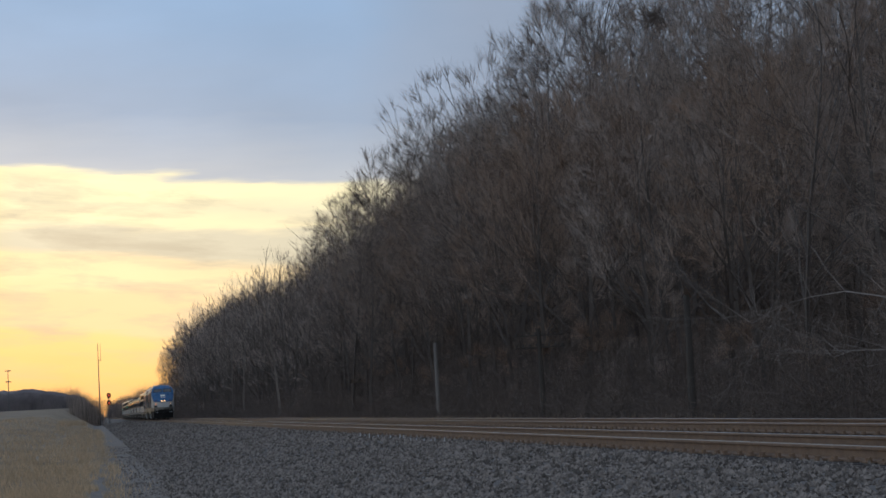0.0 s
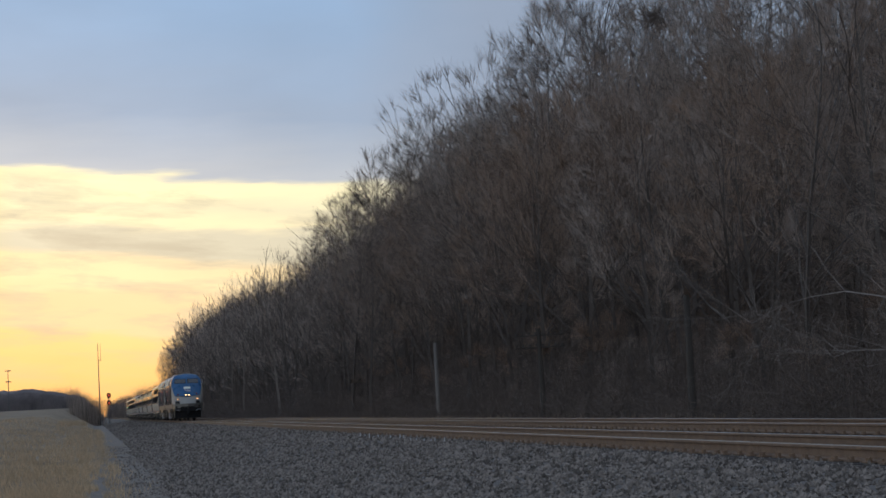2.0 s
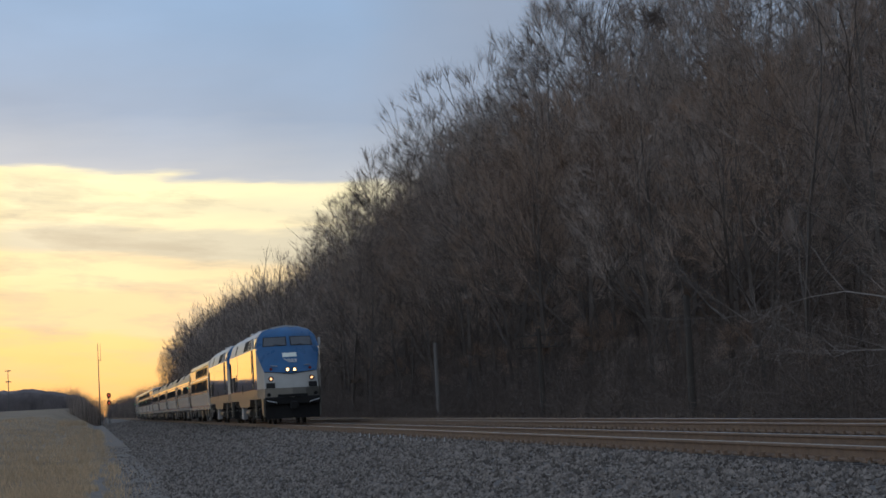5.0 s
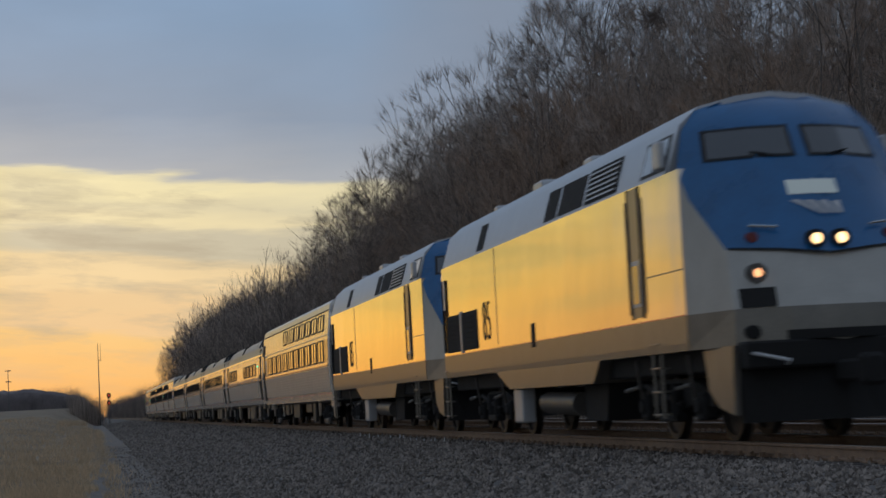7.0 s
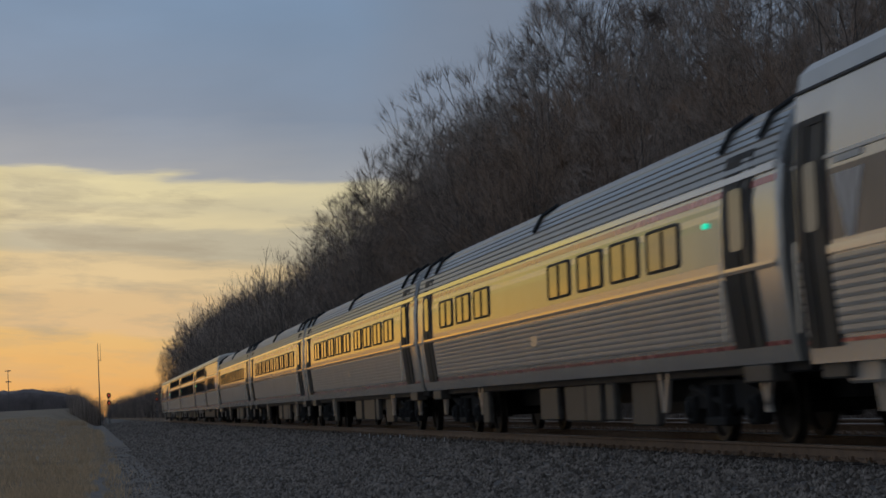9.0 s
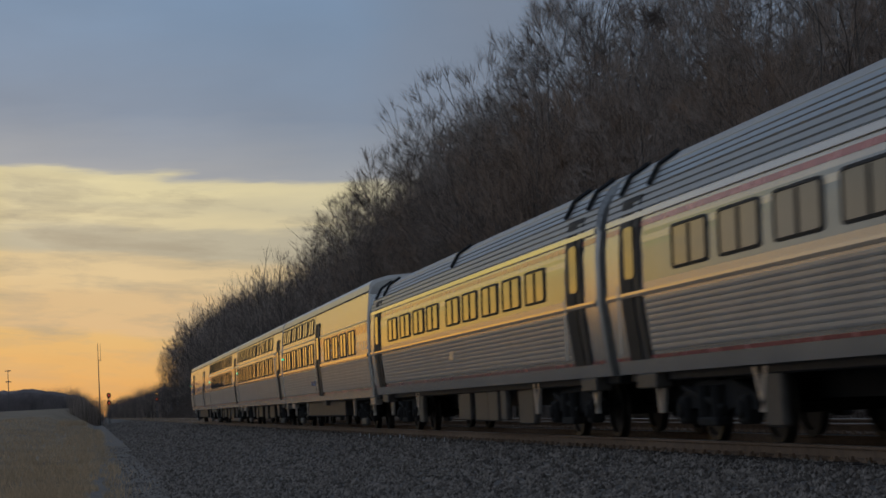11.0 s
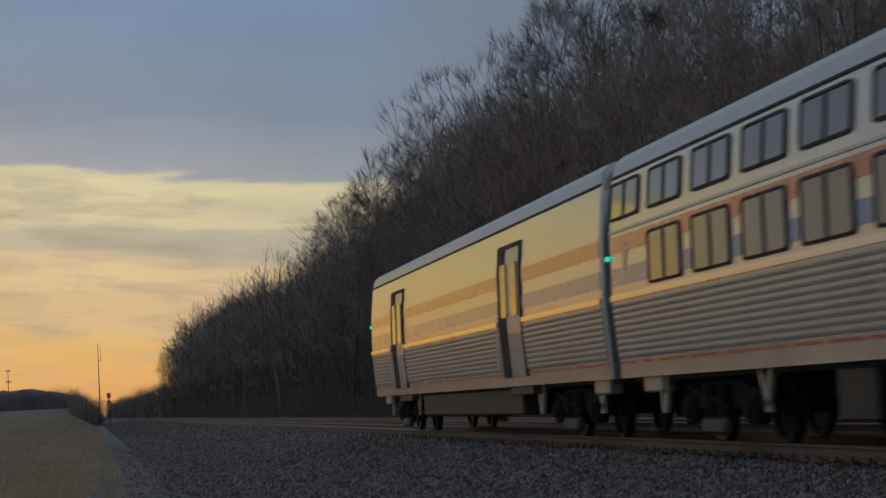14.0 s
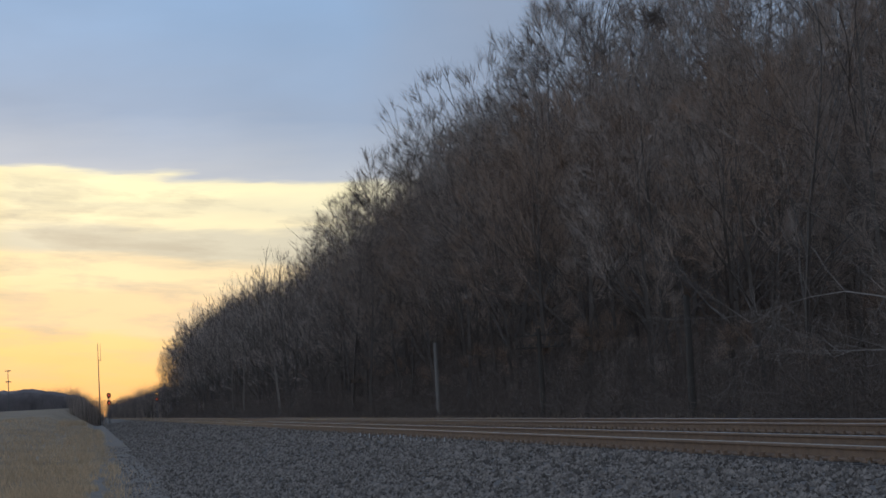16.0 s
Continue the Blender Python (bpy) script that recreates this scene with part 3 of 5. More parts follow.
def logo(car, prof, y, z, size, mat="white", side=-1):
    """Plain pale strokes that fan out."""
    g = Geo()
    x, lean = at_wall(prof, z)
    for k, (t0, t1) in enumerate(((-0.75, -0.32), (-0.24, 0.2), (0.28, 0.72))):
        b = -0.16 + 0.12 * k
        g.add([(-0.012, b, -0.7), (-0.012, b + 0.08, -0.7), (-0.012, t1 * 0.7, 0.1), (-0.012, t1, 0.55), (-0.012, t0, 0.55), (-0.012, t0 * 0.7, 0.1)], [(0, 1, 2, 3, 4, 5)])
    g.add([(-0.012, -0.75, 0.75), (-0.012, 0.75, 0.75), (-0.012, 0.75, 0.88), (-0.012, -0.75, 0.88)], [(0, 1, 2, 3)])
    g.v = [(p[0], p[1] * size, p[2] * size) for p in g.v]
    part("emblem", g, M[mat], car, "plain pale fan-shaped emblem", at=pose(x if side < 0 else -x, y, z, 0, lean, 0 if side < 0 else 180))


def bilevel_style(car, label, lower, upper, doors, band, stripes, skirt, logo_y=None, double_doors=False):
    """Stainless car with two rows of windows, fluted lower sides and a smooth letter band."""
    car_shell(car, V_PROF, 3.95, "steel", "steel_dull", label)
    ends = [0.34] + sorted(v for d in doors for v in d) + [LEN - 0.34]
    for side in (-1, 1):
        for a, b in zip(ends[::2], ends[1::2]):
            a2, b2 = a + (0.05 if a > 1 else 0), b - (0.05 if b < 25 else 0)
            part("fluted_panel", flutes(V_PROF, a2, b2, 1.24, 2.08, 9, 0.018, side), M["steel_dull"], car, "corrugated stainless lower side panel")
            part("belt_rail", panel(V_PROF, a2, b2, 2.10, 2.19, 0.035, 0.05, side, 2), M["bare"], car, "bright steel belt moulding")
            part("sill_stripe", panel(V_PROF, a2, b2, 1.16, 1.20, 0.008, 0.03, side), M["red"], car, "thin red sill stripe")
            if band and b2 - a2 > 2:
                part("letter_band", panel(V_PROF, a2, b2, 2.24, 2.99, 0.005, 0.02, side, 2), M[band], car, "dark smooth band round the lower windows")
            if stripes and b2 - a2 > 1.0:
                part("red_stripe", panel(V_PROF, a2, b2, 2.83, 3.08, 0.006, 0.02, side), M["red"], car, "broad red stripe")
                part("blue_stripe", panel(V_PROF, a2, b2, 2.34, 2.60, 0.006, 0.02, side), M["bluestripe"], car, "broad blue stripe")
            if upper:
                part("drip_moulding", panel(V_PROF, a2, b2, 3.11, 3.15, 0.02, 0.04, side), M["steel_dull"], car)
        part("gutter", panel(V_PROF, 0.34, LEN - 0.34, 3.93, 3.965, 0.022, 0.04, side), M["black"], car, "dark roof gutter line")
        for y in lower:
            window(car, V_PROF, y, 2.24, 2.99, 1.56, side)
        for y in upper:
            window(car, V_PROF, y, 3.29, 3.86, 1.56, side)
        for a, b in doors:
            side_door(car, V_PROF, a, b, 1.12, 3.55, side, 2 if double_doors else 1, 1.0 if double_doors else 0.75, 0.6 if double_doors else 0.4)
        if logo_y:
            logo(car, V_PROF, logo_y, 2.62, 0.55, "white", side)
    truck(car, 3.95, 2.6, 0.46)
    truck(car, LEN - 3.95, 2.6, 0.46)
    for y, w in ((2.0, -1), (5.9, 1), (LEN - 5.9, -1), (LEN - 2.0, 1)):
        truck_bracket(car, y, w)
    for y in (1.0, LEN - 1.9):
        for sx in (-1, 1):
            a, b = sorted((sx * 1.38, sx * 1.15))
            part("end_skirt", Geo().bevel_box(a, b, y, y + 0.9, 0.72, 0.98, 0.03), M["steel_dull"], car)
    for y in (3.95, LEN - 3.95):
        for sx in (-1, 1):
            a, b = sorted((sx * 1.32, sx * 1.18))
            part("spring_plank", Geo().bevel_box(a, b, y - 0.5, y + 0.5, 0.12, 0.36, 0.05), M["box"], car, "pale grey plank below the bogie")
    if skirt:
        part("skirt_box", Geo().bevel_box(-1.33, 1.33, skirt[0], skirt[1], 0.40, 0.93, 0.04), M["skirt"], car, "long dark grey underfloor skirt")


def fluted_coach(car, label, windows, lamp=None):
    """Round-sided stainless coach with a ribbed roof and one row of windows."""
    car_shell(car, A_PROF, 3.32, "steel", "steel_roof", label, True)
    for side in (-1, 1):
        part("fluted_panel", flutes(A_PROF, 2.35, LEN - 2.35, 1.30, 2.06, 9, 0.016, side), M["steel_dull"], car, "corrugated stainless lower side panel")
        part("belt_rail", panel(A_PROF, 0.36, LEN - 0.36, 2.10, 2.18, 0.03, 0.05, side, 2), M["bare"], car, "bright steel belt moulding")
        part("sill_stripe", panel(A_PROF, 0.36, LEN - 0.36, 1.20, 1.25, 0.008, 0.03, side), M["red"], car, "thin red sill stripe")
        part("letter_band", panel(A_PROF, 2.4, LEN - 2.4, 2.28, 3.0, 0.004, 0.02, side, 3), M["blueband"], car, "smooth polished blue-grey window band")
        part("eave_stripe", panel(A_PROF, 0.36, LEN - 0.36, 3.08, 3.16, 0.006, 0.02, side), M["red"], car, "faded thin red stripe under the eaves")
        part("eave_stripe", panel(A_PROF, 0.36, LEN - 0.36, 3.22, 3.30, 0.03, 0.05, side), M["bare"], car, "bright eave moulding")
        for y in windows:
            window(car, A_PROF, y, 2.36, 2.96, 1.55, side)
        for a, b in ((1.2, 2.2), (LEN - 2.2, LEN - 1.2)):
            side_door(car, A_PROF, a, b, 1.2, 3.5, side, jamb_shade=0.6)
        for y in (1.0, 2.5, 13.2, LEN - 2.5, LEN - 1.0):
            pts = [(-1.53, 3.36), (-1.45, 3.62), (-1.28, 3.91), (-0.97, 4.11)]
            g = Geo()
            for (xa, za), (xb, zb) in zip(pts[1:], pts[2:]):
                g.tube((-side * (xa - 0.04), y, za + 0.03), (-side * (xb - 0.04), y, zb + 0.03), 0.035, None, 6)
            part("roof_hatch_bar", g, M["black"], car, "dark bar across the roof")
    truck(car, 3.95, 2.6, 0.46)
    truck(car, LEN - 3.95, 2.6, 0.46)
    for y, w in ((2.1, -1), (6.0, 1), (LEN - 6.0, -1), (LEN - 2.1, 1)):
        truck_bracket(car, y, w)
    under_boxes(car, [(7.0, 8.33, 0.22, 1.2), (8.95, 9.48, 0.3, 1.32), (9.89, 10.85, 0.28, 1.3), (11.05, 12.46, 0.28, 1.26), (13.04, 14.43, 0.3, 1.26), (19.07, 19.69, 0.24, 1.3)])
    if lamp:
        marker(car, at_wall(A_PROF, 2.79)[0], lamp, 2.79)
    for side in (-1, 1):
        x = at_wall(A_PROF, 1.7)[0] - 0.03
        part("fuse_plate", Geo().bevel_box(min(-side * x, -side * x + 0.03), max(-side * x, -side * x + 0.03), 13.0, 13.5, 1.62, 1.84, 0.008), M["steel_dull"], car)


def make_cars():
    out = []
    s = 42.06

    def car(name, label):
        ob = thing(name, label, "passenger car", "cars of the train")
        out.append((ob, len(out), s + LEN * len(out)))
        return ob

    c = car("dining_car", "stainless dining car with lower and upper window rows")
    bilevel_style(c, "smooth and fluted stainless car body", [22.05, 19.98, 17.93, 15.22, 12.75, 10.7, 8.66, 6.6, 4.55, 2.4], [15.22, 12.75, 10.7, 8.66, 6.6, 4.55, 2.4], [(24.75, 25.55)], "navy", False, None, 24.1)
    under_boxes(c, [(7.2, 7.9, 0.2, 1.34), (8.8, 10.6, 0.55, 1.3), (13.2, 15.4, 0.35, 1.3), (16.2, 16.8, 0.5, 1.3), (17.5, 18.8, 0.45, 1.3)], "skirt")
    c = car("cafe_car", "round-sided stainless cafe car with few windows")
    fluted_coach(c, "round-sided stainless body", [21.83, 19.78, 17.76, 11.05, 8.96, 6.9, 4.9], 2.92)
    row = [21.5, 19.4, 17.33, 15.33, 12.74, 10.75, 8.66, 6.62, 4.6]
    for k in range(3):
        c = car("coach", "round-sided stainless coach with ribbed roof")
        fluted_coach(c, "round-sided stainless body", row if k == 2 else [LEN - v for v in row])
    c = car("baggage_dormitory_car", "stainless car with faded tricolour stripes and a centre door")
    bilevel_style(c, "smooth and fluted stainless car body", [25.0, 23.3, 21.3, 19.2, 17.2, 15.1, 10.1, 7.95, 5.85, 3.83], [25.0, 23.3, 21.3, 19.2, 17.2, 15.1], [(12.3, 13.4)], None, False, (8.2, 19.2))
    for side in (-1, 1):
        for a, b in ((0.5, 12.2),):
            part("red_stripe", panel(V_PROF, a, b, 2.80, 3.05, 0.006, 0.02, side), M["red"], c, "broad red stripe")
            part("blue_stripe", panel(V_PROF, a, b, 2.32, 2.58, 0.006, 0.02, side), M["bluestripe"], c, "broad blue stripe")
        part("name_plate", panel(V_PROF, 14.2, 15.5, 1.5, 1.66, 0.04, 0.05, side), M["bluestripe"], c, "small blue plate on the fluting")
        for z in (2.3, 3.35):
            for k in range(7):
                part("vent_slat", panel(V_PROF, 13.75, 14.05, z + k * 0.085, z + k * 0.085 + 0.035, 0.012, 0.03, side), M["grey_sill"], c)
    marker(c, -1.6, 25.75, 2.75)
    for k in range(2):
        c = car("sleeping_car", "stainless sleeping car with two rows of windows")
        bilevel_style(c, "smooth and fluted stainless car body", VW if k == 0 else VW[1:], VW, [(1.4, 2.35)], "navy" if k == 0 else None, False, None, 3.4 if k == 0 else None)
        for side in (-1, 1):
            for z0, z1 in ((2.3, 2.95), (3.32, 3.82)):
                part("vent_slot", panel(V_PROF, 13.38, 13.62, z0, z1, 0.012, 0.03, side), M["grille"], c, "dark slotted vent")
            part("service_plate", panel(V_PROF, 12.9, 15.4, 1.5, 1.72, 0.036, 0.05, side), M["steel_dull"], c)
        under_boxes(c, [(7.3, 9.6, 0.35, 1.36), (10.7, 12.2, 0.3, 1.36), (13.6, 15.6, 0.4, 1.36), (16.3, 17.4, 0.32, 1.36)], "skirt")
        marker(c, -1.6, 25.75, 2.75)
        if k == 1:
            for side in (-1, 1):
                part("red_stripe", panel(V_PROF, 2.45, 25.6, 2.80, 3.05, 0.006, 0.02, side), M["red"], c, "broad red stripe")
                part("blue_stripe", panel(V_PROF, 2.45, 25.6, 2.32, 2.58, 0.006, 0.02, side), M["bluestripe"], c, "broad blue stripe")
                logo(c, V_PROF, 24.9, 2.70, 0.24, "bluestripe", side)
    c = car("baggage_car", "windowless stainless baggage car with tricolour stripes")
    bilevel_style(c, "smooth and fluted stainless car body", [], [], [(6.1, 8.05), (20.0, 21.9)], None, True, (7.6, 19.0), None, True)
    marker(c, -1.58, LEN - 0.3, 2.88)
    return [(ob, at) for ob, _, at in out]


# ---------------- locomotive ----------------
L_PROF = [(-1.53, 1.25), (-1.535, 1.35), (-1.54, 1.72), (-1.54, 3.68), (-1.34, 4.33), (-1.06, 4.58), (-0.5, 4.72), (0, 4.77)]
LLEN = 21.03


def make_locomotive():
    ob = thing("diesel_locomotive", "silver diesel locomotive with blue sloping nose", "locomotive", "locomotives of the train")
    y0, y1 = 2.3, LLEN - 0.35
    side_p = [p for p in L_PROF if 1.7 < p[1] < 3.7]
    low_p = [p for p in L_PROF if p[1] < 1.75]
    top_p = [p for p in L_PROF if p[1] > 3.6]
    body = part("body", Geo().loft([ring(side_p, y, k) for y, k in ((y0, 0), (y1 - 0.12, 0), (y1 - 0.05, 0), (y1, 0.02))]), M["silver"], ob, "glossy silver-painted side", smooth=True)
    part("roof", Geo().loft([ring(top_p, y, k) for y, k in ((2.75, 0), (y1 - 0.4, 0), (y1 - 0.25, 0), (y1 - 0.05, 0.03), (y1, 0.06))]), M["silver_up"], ob, "matt grey sloping roof side", smooth=True)
    part("sill", Geo().loft([ring(low_p, y, 0) for y in (y0, y1)]), M["grey_sill"], ob, "dull grey lower sill")
    # tank skirt between the bogies
    sk = [(15.2, 1.27), (13.9, 0.90), (7.5, 0.90), (7.0, 1.27)]
    part("tank_skirt", Geo().loft([[(x, a, b) for a, b in sk] for x in (-1.53, 1.53)]), M["grey_sill"], ob, "grey skirt over the fuel tank")
    part("fuel_tank", Geo().loft([[(x, a, b) for a, b in ((7.6, 0.95), (9.2, 0.95), (9.2, 0.3), (7.8, 0.3))] for x in (-1.25, 1.25)]), M["dark"], ob)
    for sx in (-1, 1):
        part("air_tank", Geo().tube((sx * 1.2, 9.5, 0.58), (sx * 1.2, 12.0, 0.62), 0.2, None, 18), M["box"], ob, "grey cylindrical air tank", smooth=True)
        a, b = sorted((sx * 1.46, sx * 1.2))
        part("battery_box", Geo().bevel_box(a, b, 13.2, 13.9, 0.26, 0.9, 0.03), M["silver_up"], ob, "pale grey steel box below the skirt")

    def on(name, ya, yb, za, zb, mat, parent=ob, out=0.012, deep=0.03, label=""):
        made = []
        for side in (-1, 1):
            made.append(part(name, panel(L_PROF, ya, yb, za, zb, out, deep, side, 2), M[mat], parent, label))
        return made

    # louvres high on the sides
    on("side_window", 15.85, 16.5, 3.74, 4.26, "grille", label="dark upper opening")
    on("louvre_opening", 9.5, 10.35, 3.74, 4.26, "grille")
    on("louvre_opening", 7.65, 9.3, 3.74, 4.26, "grille", label="dark radiator opening")
    for g in on("louvre_grille", 5.5, 7.45, 3.73, 4.27, "grille", label="louvred grille in a silver frame"):
        for k in range(6):
            for side in (-1, 1):
                z = 3.78 + 0.082 * k
                part("louvre_slat", panel(L_PROF, 5.6, 7.35, z, z + 0.026, 0.03, 0.03, side), M["silver_up"], g)
    # rear grille and door lines
    for k in range(2):
        ya = 16.7 + k * 1.85
        for i, g in enumerate(on("rear_grille", ya, ya + 1.65, 1.78, 2.58, "grille", label="dark louvred intake grille")):
            side = -1 if i == 0 else 1
            for j in range(7):
                z = 1.83 + j * 0.105
                part("grille_slat", panel(L_PROF, ya + 0.05, ya + 1.6, z, z + 0.03, 0.026, 0.02, side), M["dark"], g)
    on("grille_frame", 18.38, 18.52, 1.74, 2.62, "silver_up", out=0.03)
    for side in (-1, 1):
        x = -side * 1.556
        d = part("cab_door", panel(L_PROF, 4.3, 4.86, 1.8, 3.66, 0.01, 0.03, side), M["grey_sill"], ob, "narrow grey cab door with a low window")
        part("window_frame", panel(L_PROF, 4.36, 4.80, 1.95, 2.62, 0.018, 0.03, side), M["white"], d, "pale window frame")
        part("door_window", panel(L_PROF, 4.41, 4.75, 2.0, 2.55, 0.024, 0.03, side), M["pane"], d)
        part("door_edge", panel(L_PROF, 4.27, 4.31, 1.78, 3.67, 0.02, 0.03, side), M["dark"], d)
        part("door_edge", panel(L_PROF, 4.85, 4.89, 1.78, 3.67, 0.02, 0.03, side), M["dark"], d)
        for ya in (4.2, 4.95):
            part("grab_rail", Geo().tube((x, ya, 1.85), (x, ya, 3.5), 0.014, None, 6), M["box"], d, "dark vertical grab rail")
        for ya in (20.1, 20.5):
            part("grab_rail", Geo().tube((x, ya, 1.8), (x, ya, 3.4), 0.02, None, 6), M["dark"], ob, "dark vertical grab rail")
        part("rear_door_frame", panel(L_PROF, 20.14, 20.46, 2.75, 3.4, 0.016, 0.03, side), M["silver_up"], ob)
        part("fuel_filler", panel(L_PROF, 11.45, 11.7, 1.62, 2.05, 0.014, 0.03, side), M["grille"], ob, "small dark filler hatch")
        part("seam", panel(L_PROF, 14.7, 14.73, 1.8, 3.66, 0.006, 0.02, side), M["grey_sill"], ob)
        part("seam", panel(L_PROF, 2.35, 4.05, 2.33, 2.35, 0.006, 0.02, side), M["grey_sill"], ob)
        w = part("cab_window", panel(L_PROF, 2.95, 4.15, 3.74, 4.24, 0.012, 0.03, side), M["black"], ob, "slanted cab side window in a black frame")
        part("pane", panel(L_PROF, 3.02, 3.45, 3.78, 4.20, 0.02, 0.02, side), M["screen"], w)
        part("pane", panel(L_PROF, 3.55, 4.08, 3.78, 4.20, 0.02, 0.02, side), M["screen"], w)
        # ladders at the cab and at the rear corner
        for ya in (3.9, 20.6):
            g = Geo()
            for e in (-0.2, 0.2):
                g.tube((-side * 1.5, ya + e, 0.35), (-side * 1.5, ya + e, 1.65), 0.022, None, 6)
            for zz in (0.4, 0.72, 1.05, 1.38):
                g.bevel_box(min(-side * 1.55, -side * 1.4), max(-side * 1.55, -side * 1.4), ya - 0.2, ya + 0.2, zz - 0.015, zz + 0.015, 0.005)
            part("ladder", g, M["grey_sill"], ob, "steel step ladder below the cab door")
        part("red_pinstripe", panel(L_PROF, 2.35, y1 - 0.1, 1.715, 1.735, 0.006, 0.02, side), M["red"], ob)
        # unit number on the flank
        cu = bpy.data.curves.new("unit_number", "FONT")
        cu.offset = -0.018
        cu.body, cu.size, cu.extrude, cu.align_x, cu.align_y = "85", 1.15, 0.003, "CENTER", "CENTER"
        cu.materials.append(M["dark"])
        tx = new("unit_number", cu)
        tx.parent = ob
        tx.matrix_basis = Matrix.Translation((side * 1.548, 15.72, 2.25)) @ (Matrix(((0, 0, -1, 0), (-1, 0, 0, 0), (0, 1, 0, 0), (0, 0, 0, 1))) if side < 0 else Matrix(((0, 0, 1, 0), (1, 0, 0, 0), (0, 1, 0, 0), (0, 0, 0, 1)))) @ Matrix.Diagonal((0.72, 1, 1, 1))
    # roof gear
    for ya, yb, h in ((13.4, 14.2, 0.10), (9.6, 10.2, 0.06), (17.6, 18.0, 0.05)):
        part("roof_hatch", Geo().bevel_box(-0.8, 0.8, ya, yb, 4.62, 4.74 + h, 0.04), M["silver_up"], ob)
    # nose: outline in plan at several heights
    lv = [(1.25, 0.60, 1.30, 0.42), (1.72, 0.62, 1.29, 0.42), (2.50, 0.90, 1.26, 0.42), (3.24, 1.38, 1.25, 0.48), (3.68, 1.66, 1.25, 0.52), (4.22, 2.02, 1.17, 0.50), (4.52, 2.32, 1.0, 0.34), (4.72, 2.80, 0.55, 0.02)]

    def outline(z, sn, xc, back):
        xs = at_wall(L_PROF, min(z, 4.76))[0]
        half = [(xs, 2.32 if z < 3.6 else 2.32 + (z - 3.6) * 0.45, z), (-xc, sn + back, z), (-xc * 0.5, sn + 0.09, z - (0.10 if abs(z - 2.50) < 0.01 else 0) * 0.5), (0, sn, z - (0.12 if abs(z - 2.50) < 0.01 else 0))]
        return half + [(-a, b, c) for a, b, c in half[-2::-1]]

    rings = [outline(*r) for r in lv]
    lower, upper, sill = Geo(), Geo(), Geo()
    for k in range(len(rings) - 1):
        a, b = rings[k], rings[k + 1]
        for i in range(6):
            q = [a[i], a[i + 1], b[i + 1], b[i]]
            if k == 0:
                sill.add(q, [(0, 1, 2, 3)])
            elif k == 1:
                lower.add(q, [(0, 1, 2, 3)])
            elif i in (0, 5) and k in (2, 3):
                # pale corner panel below the blue sweep, split by a slanting edge
                za, zb = (2.50, 3.68)
                f0, f1 = ((a[0][2] - za) / (zb - za), (b[0][2] - za) / (zb - za))
                e, h = (0, 1) if i == 0 else (1, 0)
                lo_side, lo_front, up_front, up_side = (q[0], q[1], q[2], q[3]) if i == 0 else (q[1], q[0], q[3], q[2])
                ca = Vector(lo_front).lerp(Vector(lo_side), max(0, f0) ** 0.8)
                cb = Vector(up_front).lerp(Vector(up_side), min(1, f1) ** 0.8)
                lower.add([lo_side, ca, cb, up_side], [(0, 1, 2, 3)])
                upper.add([ca, lo_front, up_front, cb], [(0, 1, 2, 3)])
            else:
                upper.add(q, [(0, 1, 2, 3)])
    upper.add([rings[-1][i] for i in range(7)], [tuple(range(7))])
    nose = part("nose", lower, M["white_nose"], ob, "pale grey lower nose", smooth=True)
    part("nose_sill", sill, M["grey_sill"], nose)
    part("blue_nose", upper, M["blue"], ob, "deep blue upper nose and cab front", smooth=True)

    def face(u, z, out=0.0):
        """A point on the nose's front at sideways u (-1..1 of the corner) and height z, set out by out."""
        for (za, sa, xa, ba), (zb, sb, xb, bb) in zip(lv, lv[1:]):
            if za <= z <= zb:
                k = (z - za) / (zb - za)
                sn, xc, back = sa + (sb - sa) * k, xa + (xb - xa) * k, ba + (bb - ba) * k
                w = abs(u)
                y = sn + (0.09 * w / 0.5 if w < 0.5 else 0.09 + (back - 0.09) * (w - 0.5) / 0.5)
                return (u * xc, y - out, z)

    def plate(name, u0, u1, z0, z1, mat, out=0.015, label="", parent=None, n=4):
        us = [u0 + (u1 - u0) * k / n for k in range(n + 1)]
        g = Geo()
        vs = [face(u, z0, out) for u in us] + [face(u, z1, out) for u in us] + [face(u, z0, -0.03) for u in us] + [face(u, z1, -0.03) for u in us]
        m = n + 1
        fs = [(i, i + 1, m + i + 1, m + i) for i in range(n)] + [(2 * m + i, 2 * m + i + 1, i + 1, i) for i in range(n)] + [(m + i, m + i + 1, 3 * m + i + 1, 3 * m + i) for i in range(n)]
        fs += [(0, m, 3 * m, 2 * m), (n, 2 * m + n, 3 * m + n, m + n)]
        return part(name, g.add(vs, fs), M[mat], parent or ob, label)

    for sgn in (-1, 1):
        w = plate("windshield", *sorted((sgn * 0.07, sgn * 0.98)), 3.74, 4.20, "black", 0.014, "dark windscreen in a black gasket")
        plate("pane", *sorted((sgn * 0.11, sgn * 0.94)), 3.78, 4.16, "screen", 0.022, parent=w)
        wp = part("wiper", Geo().tube(face(sgn * 0.3, 3.76, 0.05), face(sgn * 0.55, 3.83, 0.05), 0.012, None, 6), M["black"], w)
        c = face(sgn * 0.19, 2.58, 0.0)
        h = part("headlight", Geo().tube((sgn * 0.17, c[1] + 0.1, 2.58), (sgn * 0.17, c[1] - 0.06, 2.58), 0.125, 0.12, 18), M["dark"], ob, "round headlight, lit")
